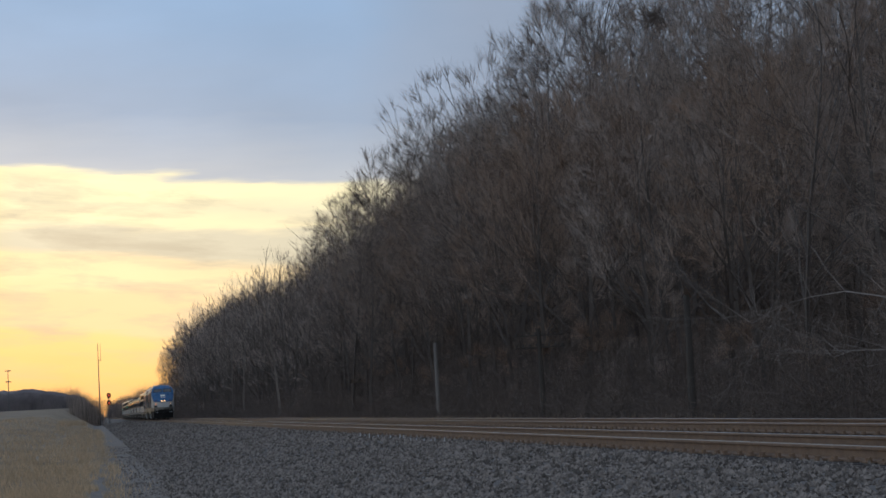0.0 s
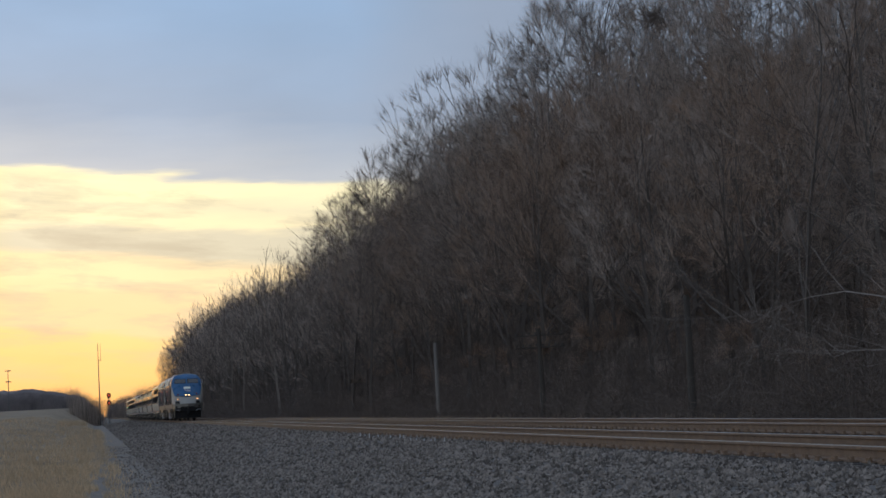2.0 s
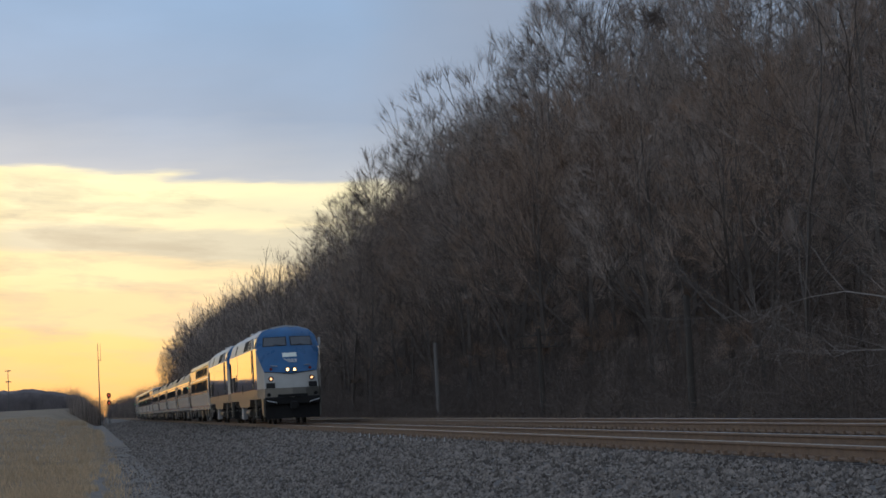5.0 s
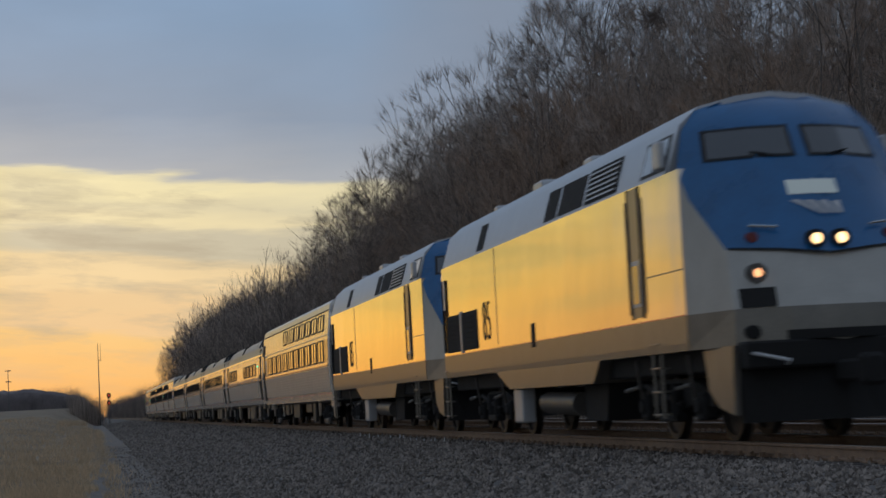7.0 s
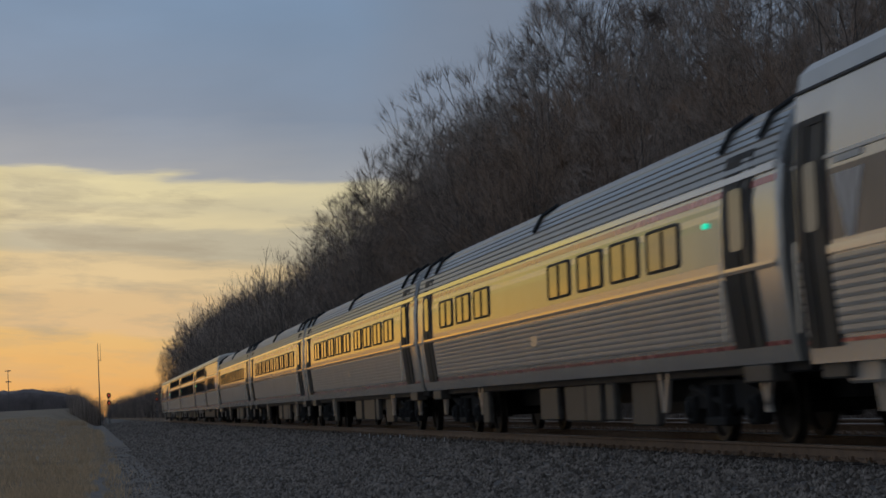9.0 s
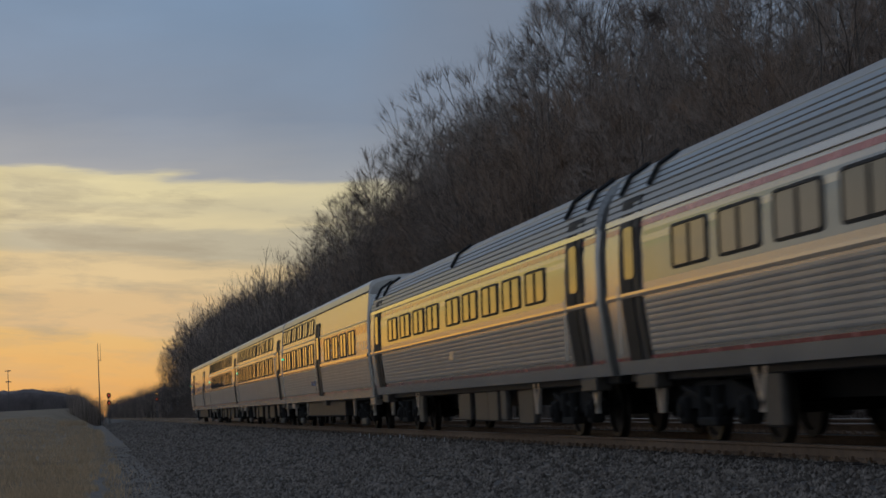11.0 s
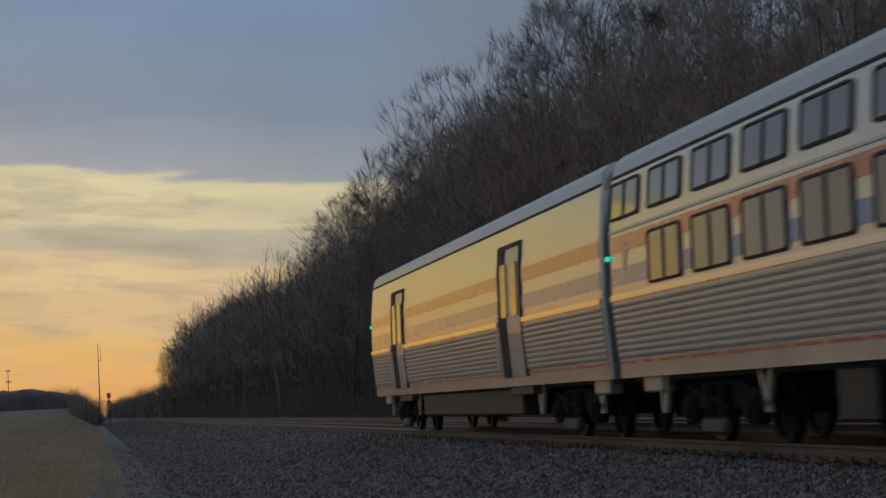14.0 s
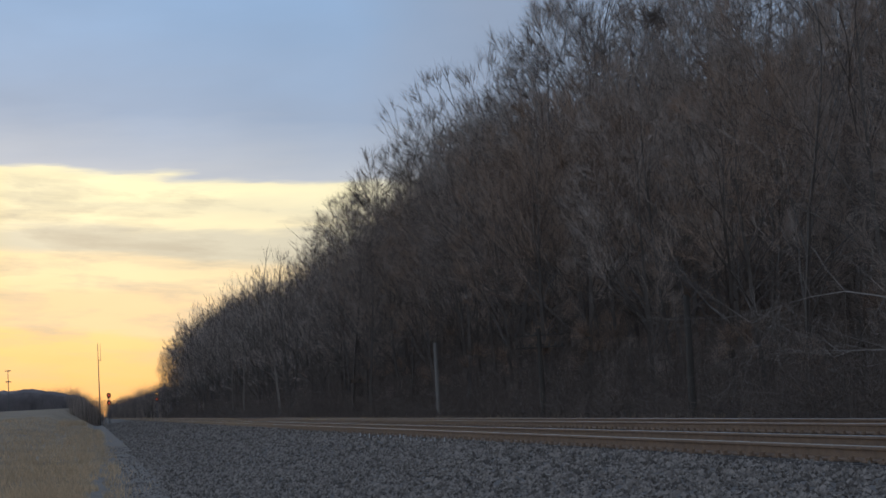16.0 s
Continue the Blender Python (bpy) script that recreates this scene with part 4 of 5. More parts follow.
        part("lamp_lens", Geo().tube((sgn * 0.17, c[1] - 0.055, 2.58), (sgn * 0.17, c[1] - 0.075, 2.58), 0.075, 0.06, 16), M["headlight"], h, "glowing warm white lens")
        c = face(sgn * 0.76, 2.17, 0.0)
        d = part("ditch_light", Geo().tube((c[0], c[1] + 0.1, 2.17), (c[0], c[1] - 0.07, 2.17), 0.13, 0.125, 18), M["box"], ob, "round ditch light, lit orange")
        part("lamp_lens", Geo().tube((c[0], c[1] - 0.066, 2.17), (c[0], c[1] - 0.085, 2.17), 0.06, 0.05, 16), M["ditchlight"], d, "glowing orange lens")
        c = face(sgn * 0.74, 2.64, 0.0)
        part("marker_lamp", Geo().tube((c[0], c[1] + 0.1, 2.64), (c[0], c[1] - 0.05, 2.64), 0.085, 0.07, 14), M["redlens"], ob, "unlit red marker lamp")
        plate("socket_box", *sorted((sgn * 0.62, sgn * 0.94)), 1.73, 1.98, "grille", 0.02, "dark square socket box")
        c = face(sgn * 0.86, 1.4, 0)
        part("hose_socket", Geo().tube((c[0], c[1] + 0.1, 1.42), (c[0], c[1] - 0.09, 1.42), 0.09, 0.09, 10), M["dark"], ob)
        # bent pale grab bar above the pilot
        g = Geo()
        p = [(sgn * 1.25, 0.85, 1.16), (sgn * 1.22, 0.52, 1.14), (sgn * 0.80, 0.46, 1.04), (sgn * 0.78, 0.66, 0.98)]
        for a, b in zip(p, p[1:]):
            g.tube(a, b, 0.022, None, 6)
        part("grab_bar", g, M["white"], ob, "bent white grab bar")
        c = face(sgn * 0.45, 2.78, 0.02)
        part("nose_grab", Geo().tube(face(sgn * 0.5, 2.76, 0.06), face(sgn * 0.75, 2.8, 0.06), 0.018, None, 6), M["bare"], ob)
        # mirror beside the cab
        part("mirror", Geo().bevel_box(min(sgn * 1.56, sgn * 1.66), max(sgn * 1.56, sgn * 1.66), 2.75, 3.05, 3.74, 4.12, 0.02), M["silver_up"], ob, "grey side mirror housing")
        part("pilot_side", Geo().loft([[(x, a, b) for a, b in ((1.0, 0.38), (0.92, 1.26), (2.15, 1.26), (2.0, 0.70), (1.6, 0.48))] for x in (sgn * 1.38, sgn * 1.30)]), M["grey_sill"], ob, "grey pilot side plate")
    plate("number_board", -0.27, 0.27, 3.20, 3.40, "board", 0.02, "pale lit number board")
    em = Geo()
    for k in range(4):
        u = -0.28 + 0.145 * k
        em.add([face(u, 3.12 - 0.01 * k, 0.012), face(u + 0.10, 3.12 - 0.01 * k, 0.012), face(0.0 + 0.07 * k + 0.04, 2.92, 0.012), face(0.0 + 0.07 * k, 2.92, 0.012)], [(0, 1, 2, 3)])
    part("emblem", em, M["white"], ob, "plain pale fan-shaped emblem")
    plate("anticlimber", -0.55, 0.55, 1.3, 1.42, "dark", 0.06)
    part("trim_strip", Geo().loft([[Vector(p) + Vector((0, o, dz)) for o, dz in ((-0.02, -0.015), (-0.02, 0.015), (0.02, 0.015), (0.02, -0.015))] for p in (face(-0.98, 2.51), face(-0.5, 2.46), face(0, 2.39), face(0.5, 2.46), face(0.98, 2.51))]), M["black"], ob)
    # pilot plough and coupler
    part("pilot", Geo().loft([[(x, 0.80 + abs(x) * 0.12, 1.26), (x * 0.98, 0.55 + abs(x) * 0.30, 0.28), (x * 0.98, 0.64 + abs(x) * 0.30, 0.28), (x, 0.94 + abs(x) * 0.12, 1.26)] for x in (-1.3, -0.9, -0.45, 0, 0.45, 0.9, 1.3)]), M["dark"], ob, "black snow-plough pilot")
    part("coupler", Geo().bevel_box(-0.16, 0.16, -0.25, 0.7, 0.74, 1.02, 0.04).bevel_box(-0.2, 0.1, -0.42, -0.2, 0.68, 1.08, 0.05), M["dark"], ob, "dark knuckle coupler")
    part("rear_gangway", Geo().bevel_box(-0.6, 0.6, LLEN - 0.4, LLEN + 0.05, 1.1, 3.4, 0.05), M["black"], ob)
    part("underframe", Geo().bevel_box(-1.3, 1.3, 0.6, LLEN - 0.4, 0.95, 1.3, 0.03), M["dark"], ob)
    truck(ob, 4.3, 2.75, 0.51, "truck", True)
    truck(ob, 16.9, 2.75, 0.51, "truck", True)
    for g in (3.0, 5.6, 15.6, 18.2):
        for sx in (-1, 1):
            part("sand_pipe", Geo().tube((sx * 1.34, g, 1.2), (sx * 1.2, g + 0.1, 0.3), 0.025, None, 6).tube((sx * 1.38, g - 0.2, 0.8), (sx * 1.38, g + 0.5, 0.75), 0.03, None, 6), M["box"], ob)
    return ob


LOCO = make_locomotive()
LOCO2 = copy_thing(LOCO, pose(0, 0, 0))
TRAIN = [(LOCO, 0.0), (LOCO2, LLEN)] + make_cars()

# ---------------- woods ----------------


class Twigs:
    """Tapered three-sided sticks, gathered into one mesh."""

    def __init__(self):
        self.v, self.f = [], []

    def stick(self, p0, p1, r0, r1):
        d = p1 - p0
        n = np.linalg.norm(d)
        if n < 1e-6:
            return
        d = d / n
        a = np.cross(d, (0.3, 0.8, 0.52))
        a = a / max(1e-6, np.linalg.norm(a))
        b = np.cross(d, a)
        k = len(self.v)
        c = [(1.0, 0.0), (-0.5, 0.866), (-0.5, -0.866)]
        self.v += [tuple(p0 + (a * u + b * w) * r0) for u, w in c]
        if r1 < 0.0045:
            self.v.append(tuple(p1))
            self.f += [(k, k + 1, k + 3), (k + 1, k + 2, k + 3), (k + 2, k, k + 3)]
        else:
            self.v += [tuple(p1 + (a * u + b * w) * r1) for u, w in c]
            for i in range(3):
                j = (i + 1) % 3
                self.f.append((k + i, k + j, k + 3 + j, k + 3 + i))

    def data(self, name, mat):
        me = bpy.data.meshes.new(name)
        me.from_pydata(self.v, [], self.f)
        me.materials.append(mat)
        return me


def grow(rng, trunk, crown, H, limbs, depth, low=0.25, wide=0.26, thick=1.0, twigs=5, stem=0.0085):
    """A tree whose straight limbs fork again and again inside a rounded crown, down to fine twigs."""
    centre = np.array((0.0, 0.0, H * (0.50 + low * 0.5)))
    half = np.array((wide * H, wide * H, H * (0.50 - low * 0.5)))
    lobes = rng.normal(size=(7, 3))
    lobes /= np.linalg.norm(lobes, axis=1)[:, None]

    def inside(p):
        v = (p - centre) / half
        n = np.linalg.norm(v) + 1e-6
        return n / (0.88 + 0.14 * max(0.0, float(np.max(lobes @ (v / n)))) ** 4)

    def turned(d, ang, lift):
        r = rng.normal(size=3)
        r -= d * (r @ d)
        r /= np.linalg.norm(r) + 1e-9
        v = d * math.cos(ang) + r * math.sin(ang) + np.array((0, 0, lift))
        return v / np.linalg.norm(v)

    def fork(p, d, length, r, level):
        q = p + d * length
        while length > 0.4 and inside(q) > 1.0:
            length *= 0.8
            q = p + d * length
        mid = (p + q) / 2 + rng.normal(size=3) * length * 0.03
        fine = 0.0052 * thick
        r1 = max(r * 0.70, fine)
        if level < 3:
            trunk.stick(p, mid, r, (r + r1) / 2)
            trunk.stick(mid, q, (r + r1) / 2, r1)
        else:
            crown.stick(p, q, r, r1)
        if level >= depth:
            for t in range(twigs):
                v = turned(d, rng.uniform(0.1, 0.75), 0.08)
                b = mid + (q - mid) * rng.random() if t else q
                crown.stick(b, b + v * H * rng.uniform(0.026, 0.058), fine * 0.9, 0.0)
            return
        for k in range(2):
            fork(q, turned(d, rng.uniform(0.16, 0.46), 0.06), length * rng.uniform(0.70, 0.88), r1 * rng.uniform(0.72, 0.95), level + 1)
        if rng.random() < 0.75 or level < 2:
            b = p + (q - p) * rng.uniform(0.35, 0.8)
            fork(b, turned(d, rng.uniform(0.5, 0.95), 0.10), length * rng.uniform(0.5, 0.72), r1 * 0.5, level + 1)

    # the stem and its leader, with limbs leaving it all the way up
    p = np.array((0.0, 0.0, -0.3))
    d = np.array((rng.normal() * 0.03, rng.normal() * 0.03, 1.0))
    n = 8
    top = H * 0.66
    pts = [p]
    for k in range(n):
        d = d + rng.normal(size=3) * 0.04
        d[2] = 1.0
        pts.append(pts[-1] + d * top / n)
    rad = [H * stem * (1 - 0.72 * k / n) for k in range(n + 1)]
    for k in range(n):
        trunk.stick(pts[k], pts[k + 1], rad[k], rad[k + 1])
    for i in range(limbs):
        f = low * 0.9 + (0.97 - low * 0.9) * (i + rng.random()) / limbs
        k = min(n - 1, int(f * n))
        b = pts[k] + (pts[k + 1] - pts[k]) * (f * n - k)
        fork(b, turned(np.array((0.0, 0.0, 1.0)), rng.uniform(0.55, 1.0) * (1.15 - 0.5 * f), 0.0), H * rng.uniform(0.13, 0.19), rad[k] * rng.uniform(0.28, 0.42), 1)
    fork(pts[-1], np.array((0.0, 0.0, 1.0)), H * 0.13, rad[-1], 1)


def tree_model(seed, H, limbs, depth, bark, twig, label, **kw):
    rng = np.random.default_rng(seed)
    a, b = Twigs(), Twigs()
    grow(rng, a, b, H, limbs, depth, **kw)
    ob = thing("tree", label, "tree", "trees of the woods")
    part("trunk", a.data("trunk", bark), None, ob)
    part("crown", b.data("crown", twig), None, ob)
    return ob


# the skyline of the woods: height over distance, by bearing from the path's start
SKYLINE = [(0.030, 0.021), (0.0332, 0.0306), (0.0392, 0.0402), (0.0452, 0.0499), (0.0611, 0.0578), (0.0686, 0.0630), (0.0861, 0.0700), (0.1080, 0.0800), (0.1114, 0.0946), (0.119, 0.1016),
           (0.128, 0.1071), (0.1398, 0.1096), (0.1429, 0.1139), (0.1464, 0.1255), (0.1558, 0.1369), (0.1653, 0.1484), (0.1777, 0.1584), (0.190, 0.167), (0.2056, 0.1786), (0.2211, 0.1857),
           (0.2397, 0.1929), (0.2586, 0.2031), (0.2996, 0.2330), (0.347, 0.255), (0.5, 0.31)]


def make_woods():
    rng = random.Random(11)
    near = [tree_model(20 + k, 20.0, 12, 5, M["bark"], M["twig" if k < 3 else "twig_brown"], "tall bare deciduous tree with dense grey-brown twigs", thick=1.35, wide=0.22 + 0.02 * k, low=0.18 + 0.03 * k) for k in range(5)]
    far = [tree_model(40 + k, 20.0, 12, 3, M["bark"], M["twig"], "bare deciduous tree in the far edge of the woods", thick=3.0, low=0.12, wide=0.24) for k in range(3)]
    low = [tree_model(50 + k, 20.0, 9, 4, M["bark"], M["twig_brown" if k == 1 else "twig"], "small bare understorey tree at the edge of the woods", thick=2.2, low=0.05, wide=0.40, stem=0.006) for k in range(3)]
    used = set()

    def put(models, x, y, cap, small=0.0):
        # trees stay below the skyline at their top and at the flank of their crown
        r = 5.6 if y < 205 else 4.6
        top = min(lerp_table(SKYLINE, x / y) * y, lerp_table(SKYLINE, (x - r * 0.6) / y) * y * 1.04, lerp_table(SKYLINE, (x - r) / y) * y * 1.16)
        h = small or min(cap, top + 0.776 - ground_z(x, y)) * rng.uniform(0.93, 1.0)
        m = models[rng.randrange(len(models))]
        s = h / 20.0
        mat = pose(x, y, ground_z(x, y), rng.uniform(-2, 2), rng.uniform(-2, 2), rng.uniform(0, 360)) @ Matrix.Diagonal((s * rng.uniform(0.9, 1.15), s * rng.uniform(0.9, 1.15), s, 1))
        if m not in used:
            used.add(m)
            m.matrix_basis = mat
        else:
            copy_thing(m, mat)

    for row, (x, gap, h) in enumerate(((26.2, 5.0, 29.0), (31.0, 5.2, 30.0), (36.5, 5.6, 31.0), (43, 6.4, 32.0), (50, 7.5, 33.0))):
        y = 46 + row * 1.7
        while y < 205:
            put(near, x + rng.uniform(-1.6, 1.6), y, h)
            y += gap * rng.uniform(0.7, 1.3)
    for row, (x, gap, h) in enumerate(((26.5, 6.5, 27.0), (32, 8.0, 28.0), (38, 10, 29.0))):
        y = 205 + row * 2
        while y < 720:
            put(far, x + rng.uniform(-2, 2), y, h)
            y += gap * rng.uniform(0.7, 1.3)
    y = 47.0
    while y < 330:
        put(low, 23.6 + rng.uniform(-0.5, 2.2), y, 0, rng.uniform(4.5, 9.5))
        y += rng.uniform(1.8, 4.6) * (1 + y / 300)

    # pale-barked trees that stand over the edge further on
    for seed, x, y, h in ((61, 22.3, 240, 22.3), (62, 22.3, 322, 24.6), (64, 22.4, 300, 21.5)):
        p = tree_model(seed, 20.0, 7, 3, M["pale"], M["pale"], "pale-barked bare tree standing out from the woods", thick=2.2, low=0.30, wide=0.20, twigs=2)
        p.matrix_basis = pose(x, y, ground_z(x, y), 0, 0, 40 * seed) @ Matrix.Diagonal((h / 20, h / 20, h / 20, 1))
    for seed, x, y, h in ((71, 22.8, 176, 20.2), (72, 23.0, 165, 19.2)):
        p = tree_model(seed, 20.0, 10, 5, M["bark"], M["twig"], "round-crowned bare tree at the edge of the woods", thick=1.5, low=0.25, wide=0.24)
        p.matrix_basis = pose(x, y, ground_z(x, y), 0, 0, 40 * seed) @ Matrix.Diagonal((h / 20, h / 20, h / 20, 1))
    # undergrowth along the edge and deep between the trunks
    r2 = np.random.default_rng(5)
    tw = Twigs()
    for k in range(9000):
        y = 42 + (r2.random() ** 1.6) * 560
        x = 21.0 + abs(r2.normal()) * 9
        h = r2.uniform(0.8, 4.0) * (0.5 if x < 22.5 else 1.0) + (r2.uniform(0, 5.5) if x > 25 else 0)
        p = np.array((x, y, ground_z(x, y) - 0.1))
        lean = np.array((r2.normal() * 0.25, r2.normal() * 0.25, 1.0))
        w = 0.008 + 0.00006 * y
        q = p + lean * h
        tw.stick(p, q, w * 1.5, 0.0)
        for j in range(6):
            b = p + (q - p) * r2.uniform(0.15, 0.95)
            tw.stick(b, b + np.array((r2.normal() * 0.9, r2.normal() * 0.9, r2.uniform(0.0, 1.1))), w, 0.0)
    tagged(new("undergrowth", tw.data("undergrowth", M["thicket"])), "tangle of bare brown stems and brush under the trees", "undergrowth", kind="stuff")


make_woods()


def make_deep_woods():
    """The crowded inside of the woods: upright poles and brush, dark for want of gaps."""
    r = np.random.default_rng(31)
    tw = Twigs()
    for k in range(9000):
        y = 60 + (r.random() ** 1.3) * 800
        x = (40 if y > 210 else 47) + r.random() * 16
        h = r.uniform(0.35, 0.90) * (lerp_table(SKYLINE, x / y) * y + 1)
        p = np.array((x, y, 0.0))
        q = p + np.array((r.normal() * 0.05 * h, r.normal() * 0.05 * h, h))
        w = r.uniform(0.04, 0.12) + 0.0002 * y
        tw.stick(p, q, w, 0.0)
        for j in range(9):
            f = r.uniform(0.12, 0.97)
            b = p + (q - p) * f
            tw.stick(b, b + np.array((r.normal() * 0.11, r.normal() * 0.11, r.uniform(0.03, 0.20))) * h * (1.1 - 0.6 * f), w * 0.45, 0.0)
    tagged(new("deep_woods", tw.data("deep_woods", M["thicket"])), "dark dense inside of the bare woods", "woods", kind="stuff")


make_deep_woods()


def far_belt(name, label, x0, y0, x1, y1, base, height, n, seed, material_used, stem=0.02):
    """Far woods made of many small upright brush strokes, tallest in the middle of each clump."""
    r = np.random.default_rng(seed)
    tw = Twigs()
    for k in range(n):
        f = r.random()
        x, y = x0 + (x1 - x0) * f + r.normal() * min(4, height * 0.12), y0 + (y1 - y0) * f + r.normal() * 4
        zb = ground_z(x, y) - 0.5 if base is None else base
        h = height * (0.72 + 0.2 * noise.noise((f * 14, seed, 0)) + 0.13 * noise.noise((f * 60, seed, 1)) + 0.22 * r.random())
        p = np.array((x, y, zb))
        q = p + np.array((r.normal() * 0.12 * h, r.normal() * 0.12 * h, h))
        w = height * stem
        tw.stick(p, q, w, 0.0)
        for j in range(3):
            b = p + (q - p) * r.uniform(0.3, 0.85)
            tw.stick(b, b + np.array((r.normal() * 0.16, r.normal() * 0.1, r.uniform(0.1, 0.25))) * h, w * 0.5, 0.0)
    tagged(new(name, tw.data(name, material_used)), label, "woods", kind="stuff")


def wood_ridge(name, label, x0, y0, x1, y1, height, seed, n=260):
    """A far belt of trees: a long lumpy mound with an uneven top."""
    g = Geo()
    rings = []
    ln = math.hypot(x1 - x0, y1 - y0)
    ux, uy = -(y1 - y0) / ln, (x1 - x0) / ln
    for k in range(n):
        f = k / (n - 1)
        x, y = x0 + (x1 - x0) * f, y0 + (y1 - y0) * f
        zb = ground_z(x, y) - 1.0
        h = height * (0.88 + 0.07 * noise.noise((f * 9, seed, 0)) + 0.06 * noise.noise((f * 45, seed, 1)) + 0.07 * noise.noise((f * 150, seed, 2))) * min(1, 0.3 + f * 5) * min(1, 0.45 + (1 - f) * 9)
        rings.append([(x + ux * o, y + uy * o, zb + h * v) for o, v in ((0, 0), (0.6, 0.55), (1.5, 0.85), (4, 1.0), (12, 0.95), (15, 0))])
    g.loft(rings)
    tagged(part(name, g, M["farwood"], smooth=True), label, "woods", kind="stuff")


wood_ridge("far_woods", "low dark belt of woods beyond the field", -420, 900, 1.5, 800, 10.2, 7)
far_belt("far_woods", "ragged treetops of the belt beyond the field", -420, 899, 2, 799, None, 9.8, 7000, 7, M["farwood"], 0.006)
wood_ridge("far_woods", "distant woods along the far end of the track", 14, 2600, 26, 690, 15.0, 9, 160)
far_belt("far_woods", "distant bare treetops along the far end of the track", 14, 1700, 25, 680, -1.0, 15.5, 2600, 9, M["twig"], 0.004)
far_belt("roadside_brush", "clump of bare brush beside the track", -3.4, 398, 1.4, 404, None, 6.6, 800, 12, M["twig"], 0.004)
far_belt("roadside_brush", "low weeds on the bank beside the field", -3.4, 205, -1.0, 300, None, 1.5, 420, 13, M["drygrass"], 0.008)
far_belt("roadside_brush", "dry tufts of weeds at the edge of the field", -1.6, 120, -0.6, 200, None, 0.8, 420, 14, M["drygrass"], 0.008)


# ---------------- poles, mast, signals ----------------
def code_pole(x, y, h, lean, mat, arms, label):
    ob = thing("utility_pole", label, "utility pole", "old line poles", pose(x, y, ground_z(x, y), 0, lean, 0))
    part("post", Geo().tube((0, 0, -0.3), (0, 0, h), 0.15, 0.11, 10), M[mat], ob)
    for z in arms:
        a = part("crossarm", Geo().bevel_box(-1.25, 1.25, -0.06, 0.06, h - z - 0.035, h - z + 0.035, 0.01), M["wood"], ob)
        for k in range(8):
            u = -1.15 + k * 0.33
            part("insulator", Geo().tube((u, 0, h - z + 0.05), (u, 0, h - z + 0.17), 0.04, 0.05, 6), M["box"], a)
    return ob


code_pole(22.0, 126.5, 5.15, -0.3, "polegrey", (), "bleached leaning pole at the edge of the woods")
code_pole(22.0, 96.0, 4.75, -1.0, "wood", (0.35, 0.95), "old dark pole with crossarms and insulators")
code_pole(22.0, 71.3, 4.9, 0.3, "wood", (), "dark broken-topped pole among the branches")


def lattice_mast(x, y, h):
    ob = thing("radio_mast", "thin steel mast beyond the brush", "mast", at=pose(x, y, ground_z(x, y)))
    part("shaft", Geo().tube((0, 0, -0.5), (0, 0, h), 0.16, 0.05, 8), M["galv"], ob)
    part("antenna", Geo().tube((0.5, 0, h - 3.5), (0.5, 0, h), 0.04, 0.02, 6).box(-0.05, 0.55, -0.03, 0.03, h - 3.4, h - 3.3), M["galv"], ob)


lattice_mast(1.4, 400, 16.3)
yard = thing("floodlight_pole", "far pole with two crossbars beyond the field", "lamp post", at=pose(-28.6, 705, ground_z(-28.6, 705)))
part("post", Geo().tube((0, 0, -1), (0, 0, 14.2), 0.16, 0.12, 8), M["galv"], yard)
for z in (14.0, 10.2):
    part("crossbar", Geo().bevel_box(-1.0, 1.0, -0.15, 0.15, z - 0.16, z + 0.16, 0.04), M["galv"], yard)


def signal(x, y, top, lit):
    zb = ground_z(x, y)
    ob = thing("railway_signal", "two-headed railway colour-light signal on a mast", "railway signal", "line signals", pose(x, y, zb))
    part("mast", Geo().tube((0, 0, -0.3), (0, 0, top), 0.09, 0.07, 10), M["galv"], ob)
    part("ladder", Geo().tube((0.28, 0.3, 0), (0.28, 0.3, top), 0.025, None, 6).tube((-0.2, 0.3, 0), (-0.2, 0.3, top), 0.025, None, 6), M["galv"], ob)
    for k, z in enumerate((top - 0.4, top - 1.85)):
        n = 16
        plate_ring = [(0.42 * math.cos(2 * math.pi * i / n), 0.52 * math.sin(2 * math.pi * i / n)) for i in range(n)]
        h = part("signal_head", Geo().loft([[(a, yy, z + b) for a, b in plate_ring] for yy in (-0.20, -0.12)]).bevel_box(-0.22, 0.22, -0.12, 0.3, z - 0.5, z + 0.5, 0.04), M["black"], ob, "black oval signal head")
        part("hood", Geo().tube((0, -0.2, z + 0.12), (0, -0.55, z + 0.08), 0.2, 0.17, 12, False), M["black"], h)
        part("lens", Geo().tube((0, -0.21, z), (0, -0.25, z), 0.13, 0.11, 14), M[lit[k]], h, "glowing signal lens")
    return ob


signal(3.15, 395, 6.1, ("redlamp", "redlamp"))
signal(17.2, 545, 7.4, ("amber", "redlamp"))


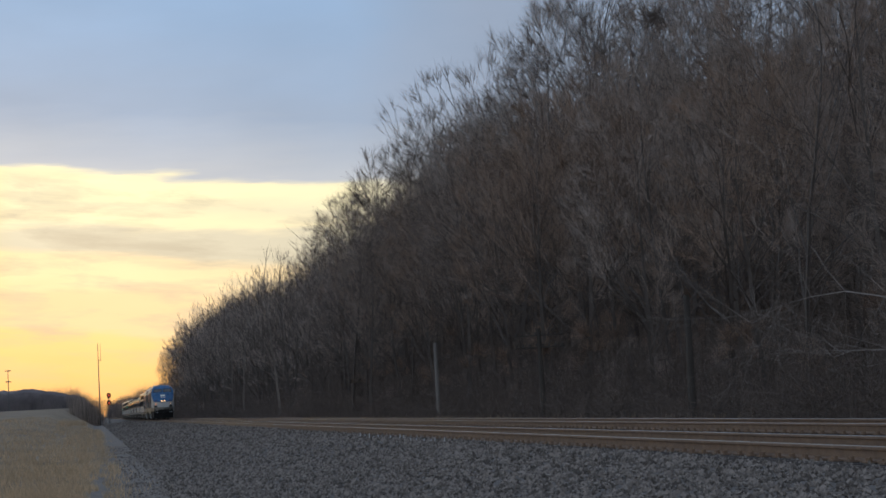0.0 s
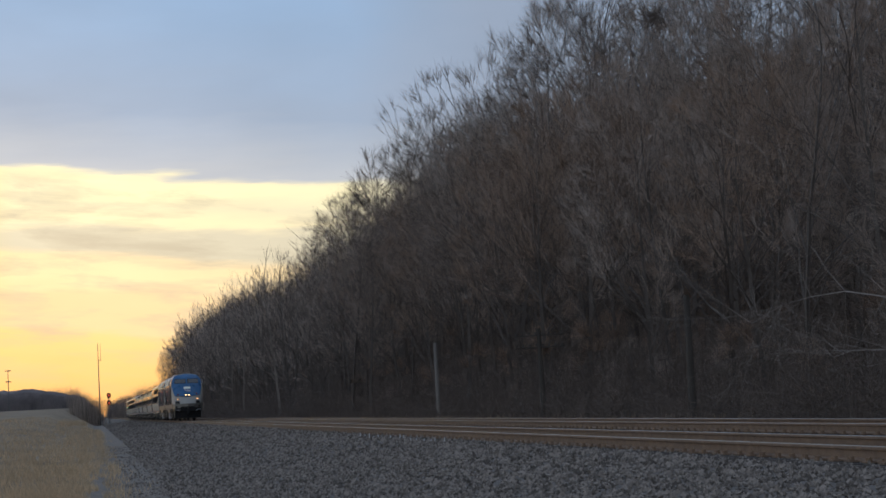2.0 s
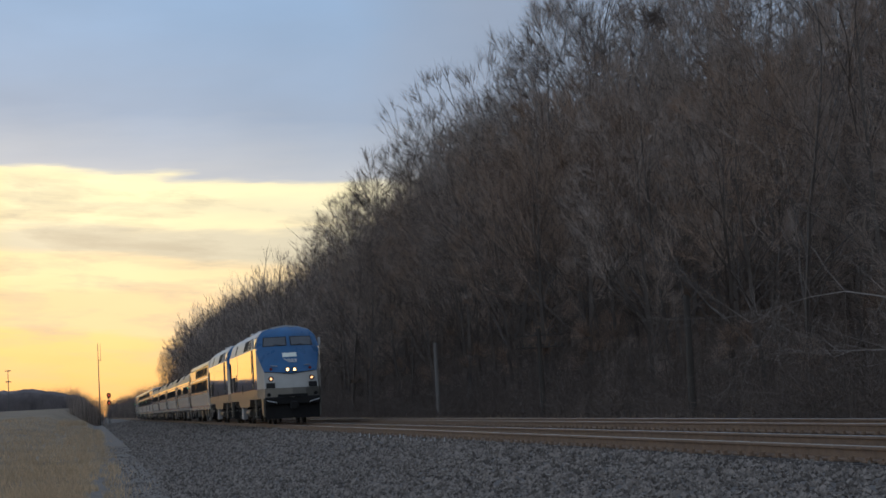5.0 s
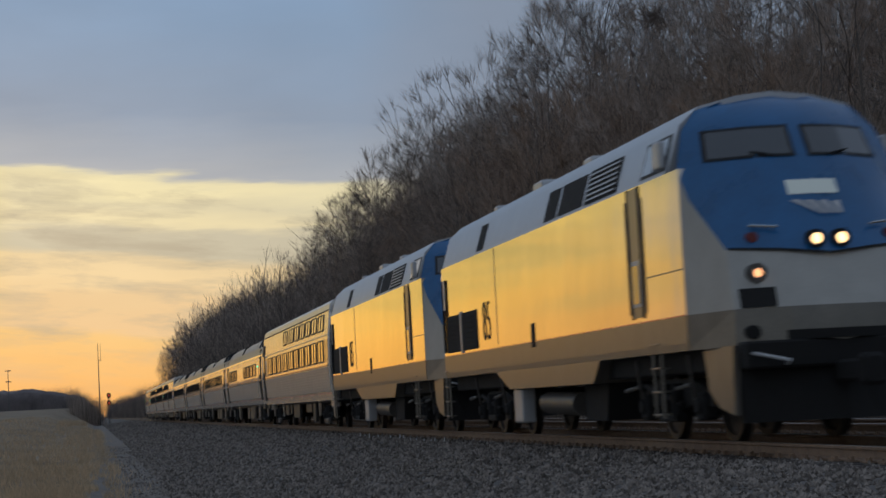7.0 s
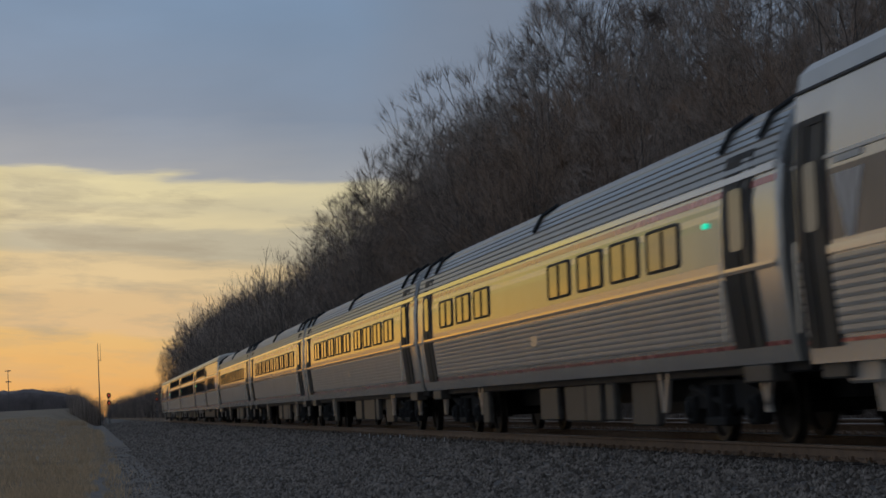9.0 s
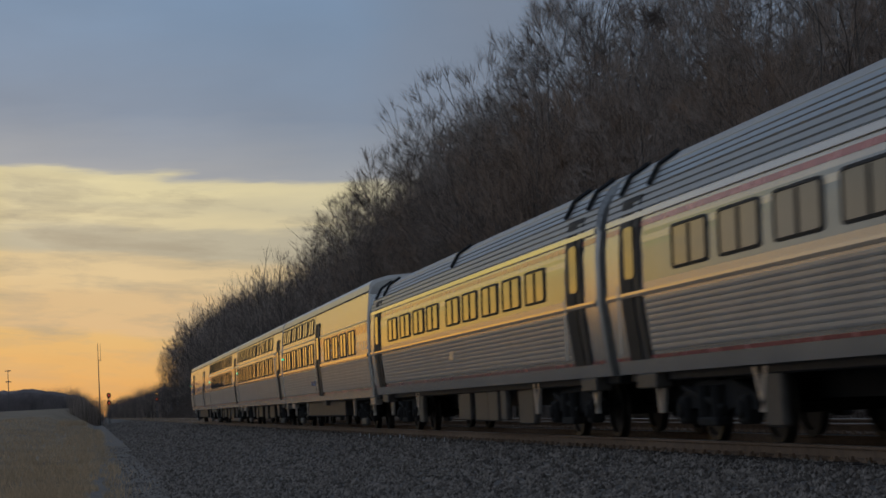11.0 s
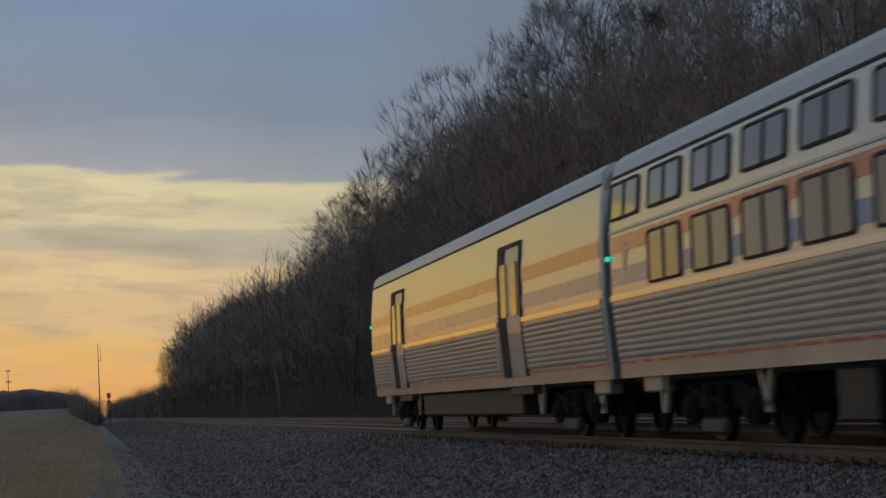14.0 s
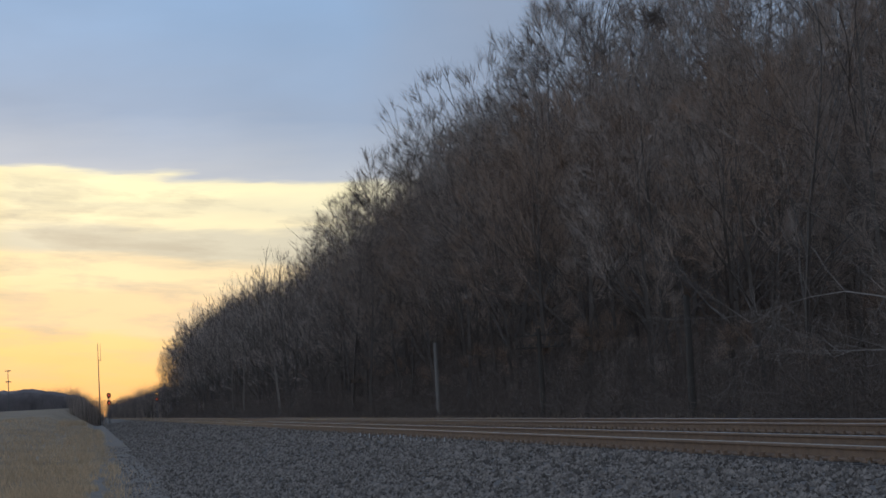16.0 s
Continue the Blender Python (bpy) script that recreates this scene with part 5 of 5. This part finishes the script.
def leaning_tree():
    """Pale-barked tree beside the track whose long limbs reach out along the woods' edge."""
    ob = thing("tree", "pale-barked tree with long bare limbs reaching out", "tree", at=pose(21.0, 45.8, ground_z(21, 45.8)))
    r = np.random.default_rng(77)
    trunk, limbs = Twigs(), Twigs()
    trunk.stick(np.array((0, 0, -0.3)), np.array((0.1, 0.2, 3.0)), 0.16, 0.12)
    trunk.stick(np.array((0.1, 0.2, 3.0)), np.array((0.3, -0.3, 8.0)), 0.12, 0.03)

    def limb(p, d, length, radius, level):
        d = d / np.linalg.norm(d)
        n = 6 if level == 0 else 3
        for k in range(n):
            q = p + d * length / n
            limbs.stick(p, q, radius * (1 - 0.8 * k / n), max(0.006, radius * (1 - 0.8 * (k + 1) / n)))
            if level < 3:
                for j in range(2):
                    side = d + r.normal(size=3) * 0.55
                    limb(q, side, length * r.uniform(0.22, 0.38), radius * 0.4, level + 1)
            d = d + r.normal(size=3) * 0.09 + np.array((0, 0, -0.03 if level == 0 else 0.02))
            d = d / np.linalg.norm(d)
            p = q

    limb(np.array((0.0, 0.3, 2.2)), np.array((-0.02, 0.93, 0.42)), 12.5, 0.034, 0)
    limb(np.array((0.0, 0.2, 2.0)), np.array((0.02, 1.0, 0.10)), 11.0, 0.03, 0)
    part("trunk", trunk.data("trunk", M["pale"]), None, ob)
    part("crown", limbs.data("crown", M["pale"]), None, ob)


leaning_tree()
nest = Twigs()
nr = np.random.default_rng(9)
for k in range(160):
    c = nr.normal(size=3) * (0.22, 0.22, 0.16)
    d = nr.normal(size=3) * 0.3
    nest.stick(c - d, c + d, 0.014, 0.0)
tagged(new("bird_nest", nest.data("bird_nest", M["thicket"])), "ball of dark twigs high in a bare tree", "nest").matrix_basis = pose(24.5, 81.5, 16.7)


# ---------------- grass ----------------
def make_grass():
    r = np.random.default_rng(8)
    tw = Twigs()
    for k in range(42000):
        y = 26 + 230 * r.random() ** 2.0
        x = (0.25 - 0.5 * max(0, 1 - (y - 26) / 60)) - abs(r.normal()) * (0.9 + 0.10 * (y - 26))
        x = 0.25 + abs(r.normal()) * 0.25 if r.random() < 0.06 else x
        x += 0.12 * math.sin(y * 0.9) + 0.2 * noise.noise((0, y * 0.2, 7))
        if x < -40:
            continue
        h = r.uniform(0.10, 0.42) * (0.7 + 0.6 * noise.noise((x * 0.7, y * 0.12, 2)))
        h = max(0.06, h)
        p = np.array((x, y, ground_z(x, y) - 0.02))
        tw.stick(p, p + np.array((r.normal() * 0.35, r.normal() * 0.35, 1.0)) * h, 0.006 + 0.00006 * y, 0.0)
    tagged(new("dry_grass", tw.data("dry_grass", M["drygrass"])), "dry straw-coloured grass along the gravel path", "grass", kind="stuff")
    tw = Twigs()
    for k in range(5000):
        y = 60 + 160 * r.random()
        x = 17.6 + r.random() * 3.0
        h = r.uniform(0.15, 0.75)
        p = np.array((x, y, ground_z(x, y) - 0.02))
        tw.stick(p, p + np.array((r.normal() * 0.3, r.normal() * 0.3, 1.0)) * h, 0.014, 0.0)
    tagged(new("dry_grass", tw.data("dry_grass", M["drygrass"])), "dry weeds between the far track and the woods", "grass", kind="stuff")


make_grass()


stalks = Twigs()
for k in range(16):
    p = np.array((7.75 + 0.04 * nr.random(), 44.0 + k * 0.95 + 0.5 * nr.random(), -0.33))
    stalks.stick(p, p + np.array((0.01, 0.02, 0.16 + 0.12 * nr.random())), 0.02, 0.012)
tagged(new("weed_stalks", stalks.data("weed_stalks", M["white"])), "pale dry stalks at the edge of the ballast", "weeds", kind="stuff")


# ---------------- ballast stones ----------------
def make_stones():
    r = np.random.default_rng(4)
    base_v = np.array([(1, 0, 0), (-1, 0, 0), (0, 1, 0), (0, -1, 0), (0, 0, 1), (0, 0, -1)], float)
    base_f = np.array([(0, 2, 4), (2, 1, 4), (1, 3, 4), (3, 0, 4), (2, 0, 5), (1, 2, 5), (3, 1, 5), (0, 3, 5)])
    zones = [(26, 48, 0.6, 1.7, 1500, 0.020), (48, 110, 0.7, 1.6, 900, 0.026), (13, 26, 1.6, 11.2, 24000, 0.030), (26, 45, 1.4, 11.2, 20000, 0.036), (45, 90, 1.5, 11.2, 16000, 0.042), (90, 200, 1.7, 11, 9000, 0.06), (200, 420, 1.8, 8, 4000, 0.09), (28, 80, 11.2, 16, 5000, 0.04)]
    vs, fs, count = [], [], 0
    for y0, y1, x0, x1, n, size in zones:
        y = y0 + (y1 - y0) * r.random(n) ** 1.15
        x = x0 + (x1 - x0) * r.random(n)
        keep = ~((abs(x - TRACK) < 1.25) & (r.random(n) < 0.45))
        x, y = x[keep], y[keep]
        n = len(x)
        z = np.array([ground_z(a, b) for a, b in zip(x, y)])
        s = size * r.uniform(0.55, 1.35, (n, 1, 1)) * r.uniform(0.6, 1.3, (n, 1, 3))
        v = base_v[None] * s * r.uniform(0.65, 1.25, (n, 6, 3)) + r.normal(size=(n, 6, 3)) * size * 0.22
        a = r.uniform(0, 6.283, n)
        ca, sa = np.cos(a)[:, None], np.sin(a)[:, None]
        v = np.stack((v[..., 0] * ca - v[..., 1] * sa, v[..., 0] * sa + v[..., 1] * ca, v[..., 2]), -1)
        v += np.stack((x, y, z + size * 0.25), -1)[:, None]
        f = base_f[None] + (count + np.arange(n) * 6)[:, None, None]
        vs.append(v.reshape(-1, 3)), fs.append(f.reshape(-1, 3))
        count += n * 6
    me = bpy.data.meshes.new("ballast_stones")
    me.from_pydata(np.concatenate(vs).tolist(), [], np.concatenate(fs).tolist())
    me.materials.append(M["stone"])
    tagged(new("ballast_stones", me), "loose crushed grey ballast stones beside the track", "ballast", kind="stuff")


make_stones()


# ---------------- movement ----------------
def motions():
    for ob, back in TRAIN:
        rows = []
        for t in range(0, 17):
            rows.append((t, pose(TRACK, START + back - SPEED * t + SLOW * t * t, 0)))
        walk(ob, rows)


motions()
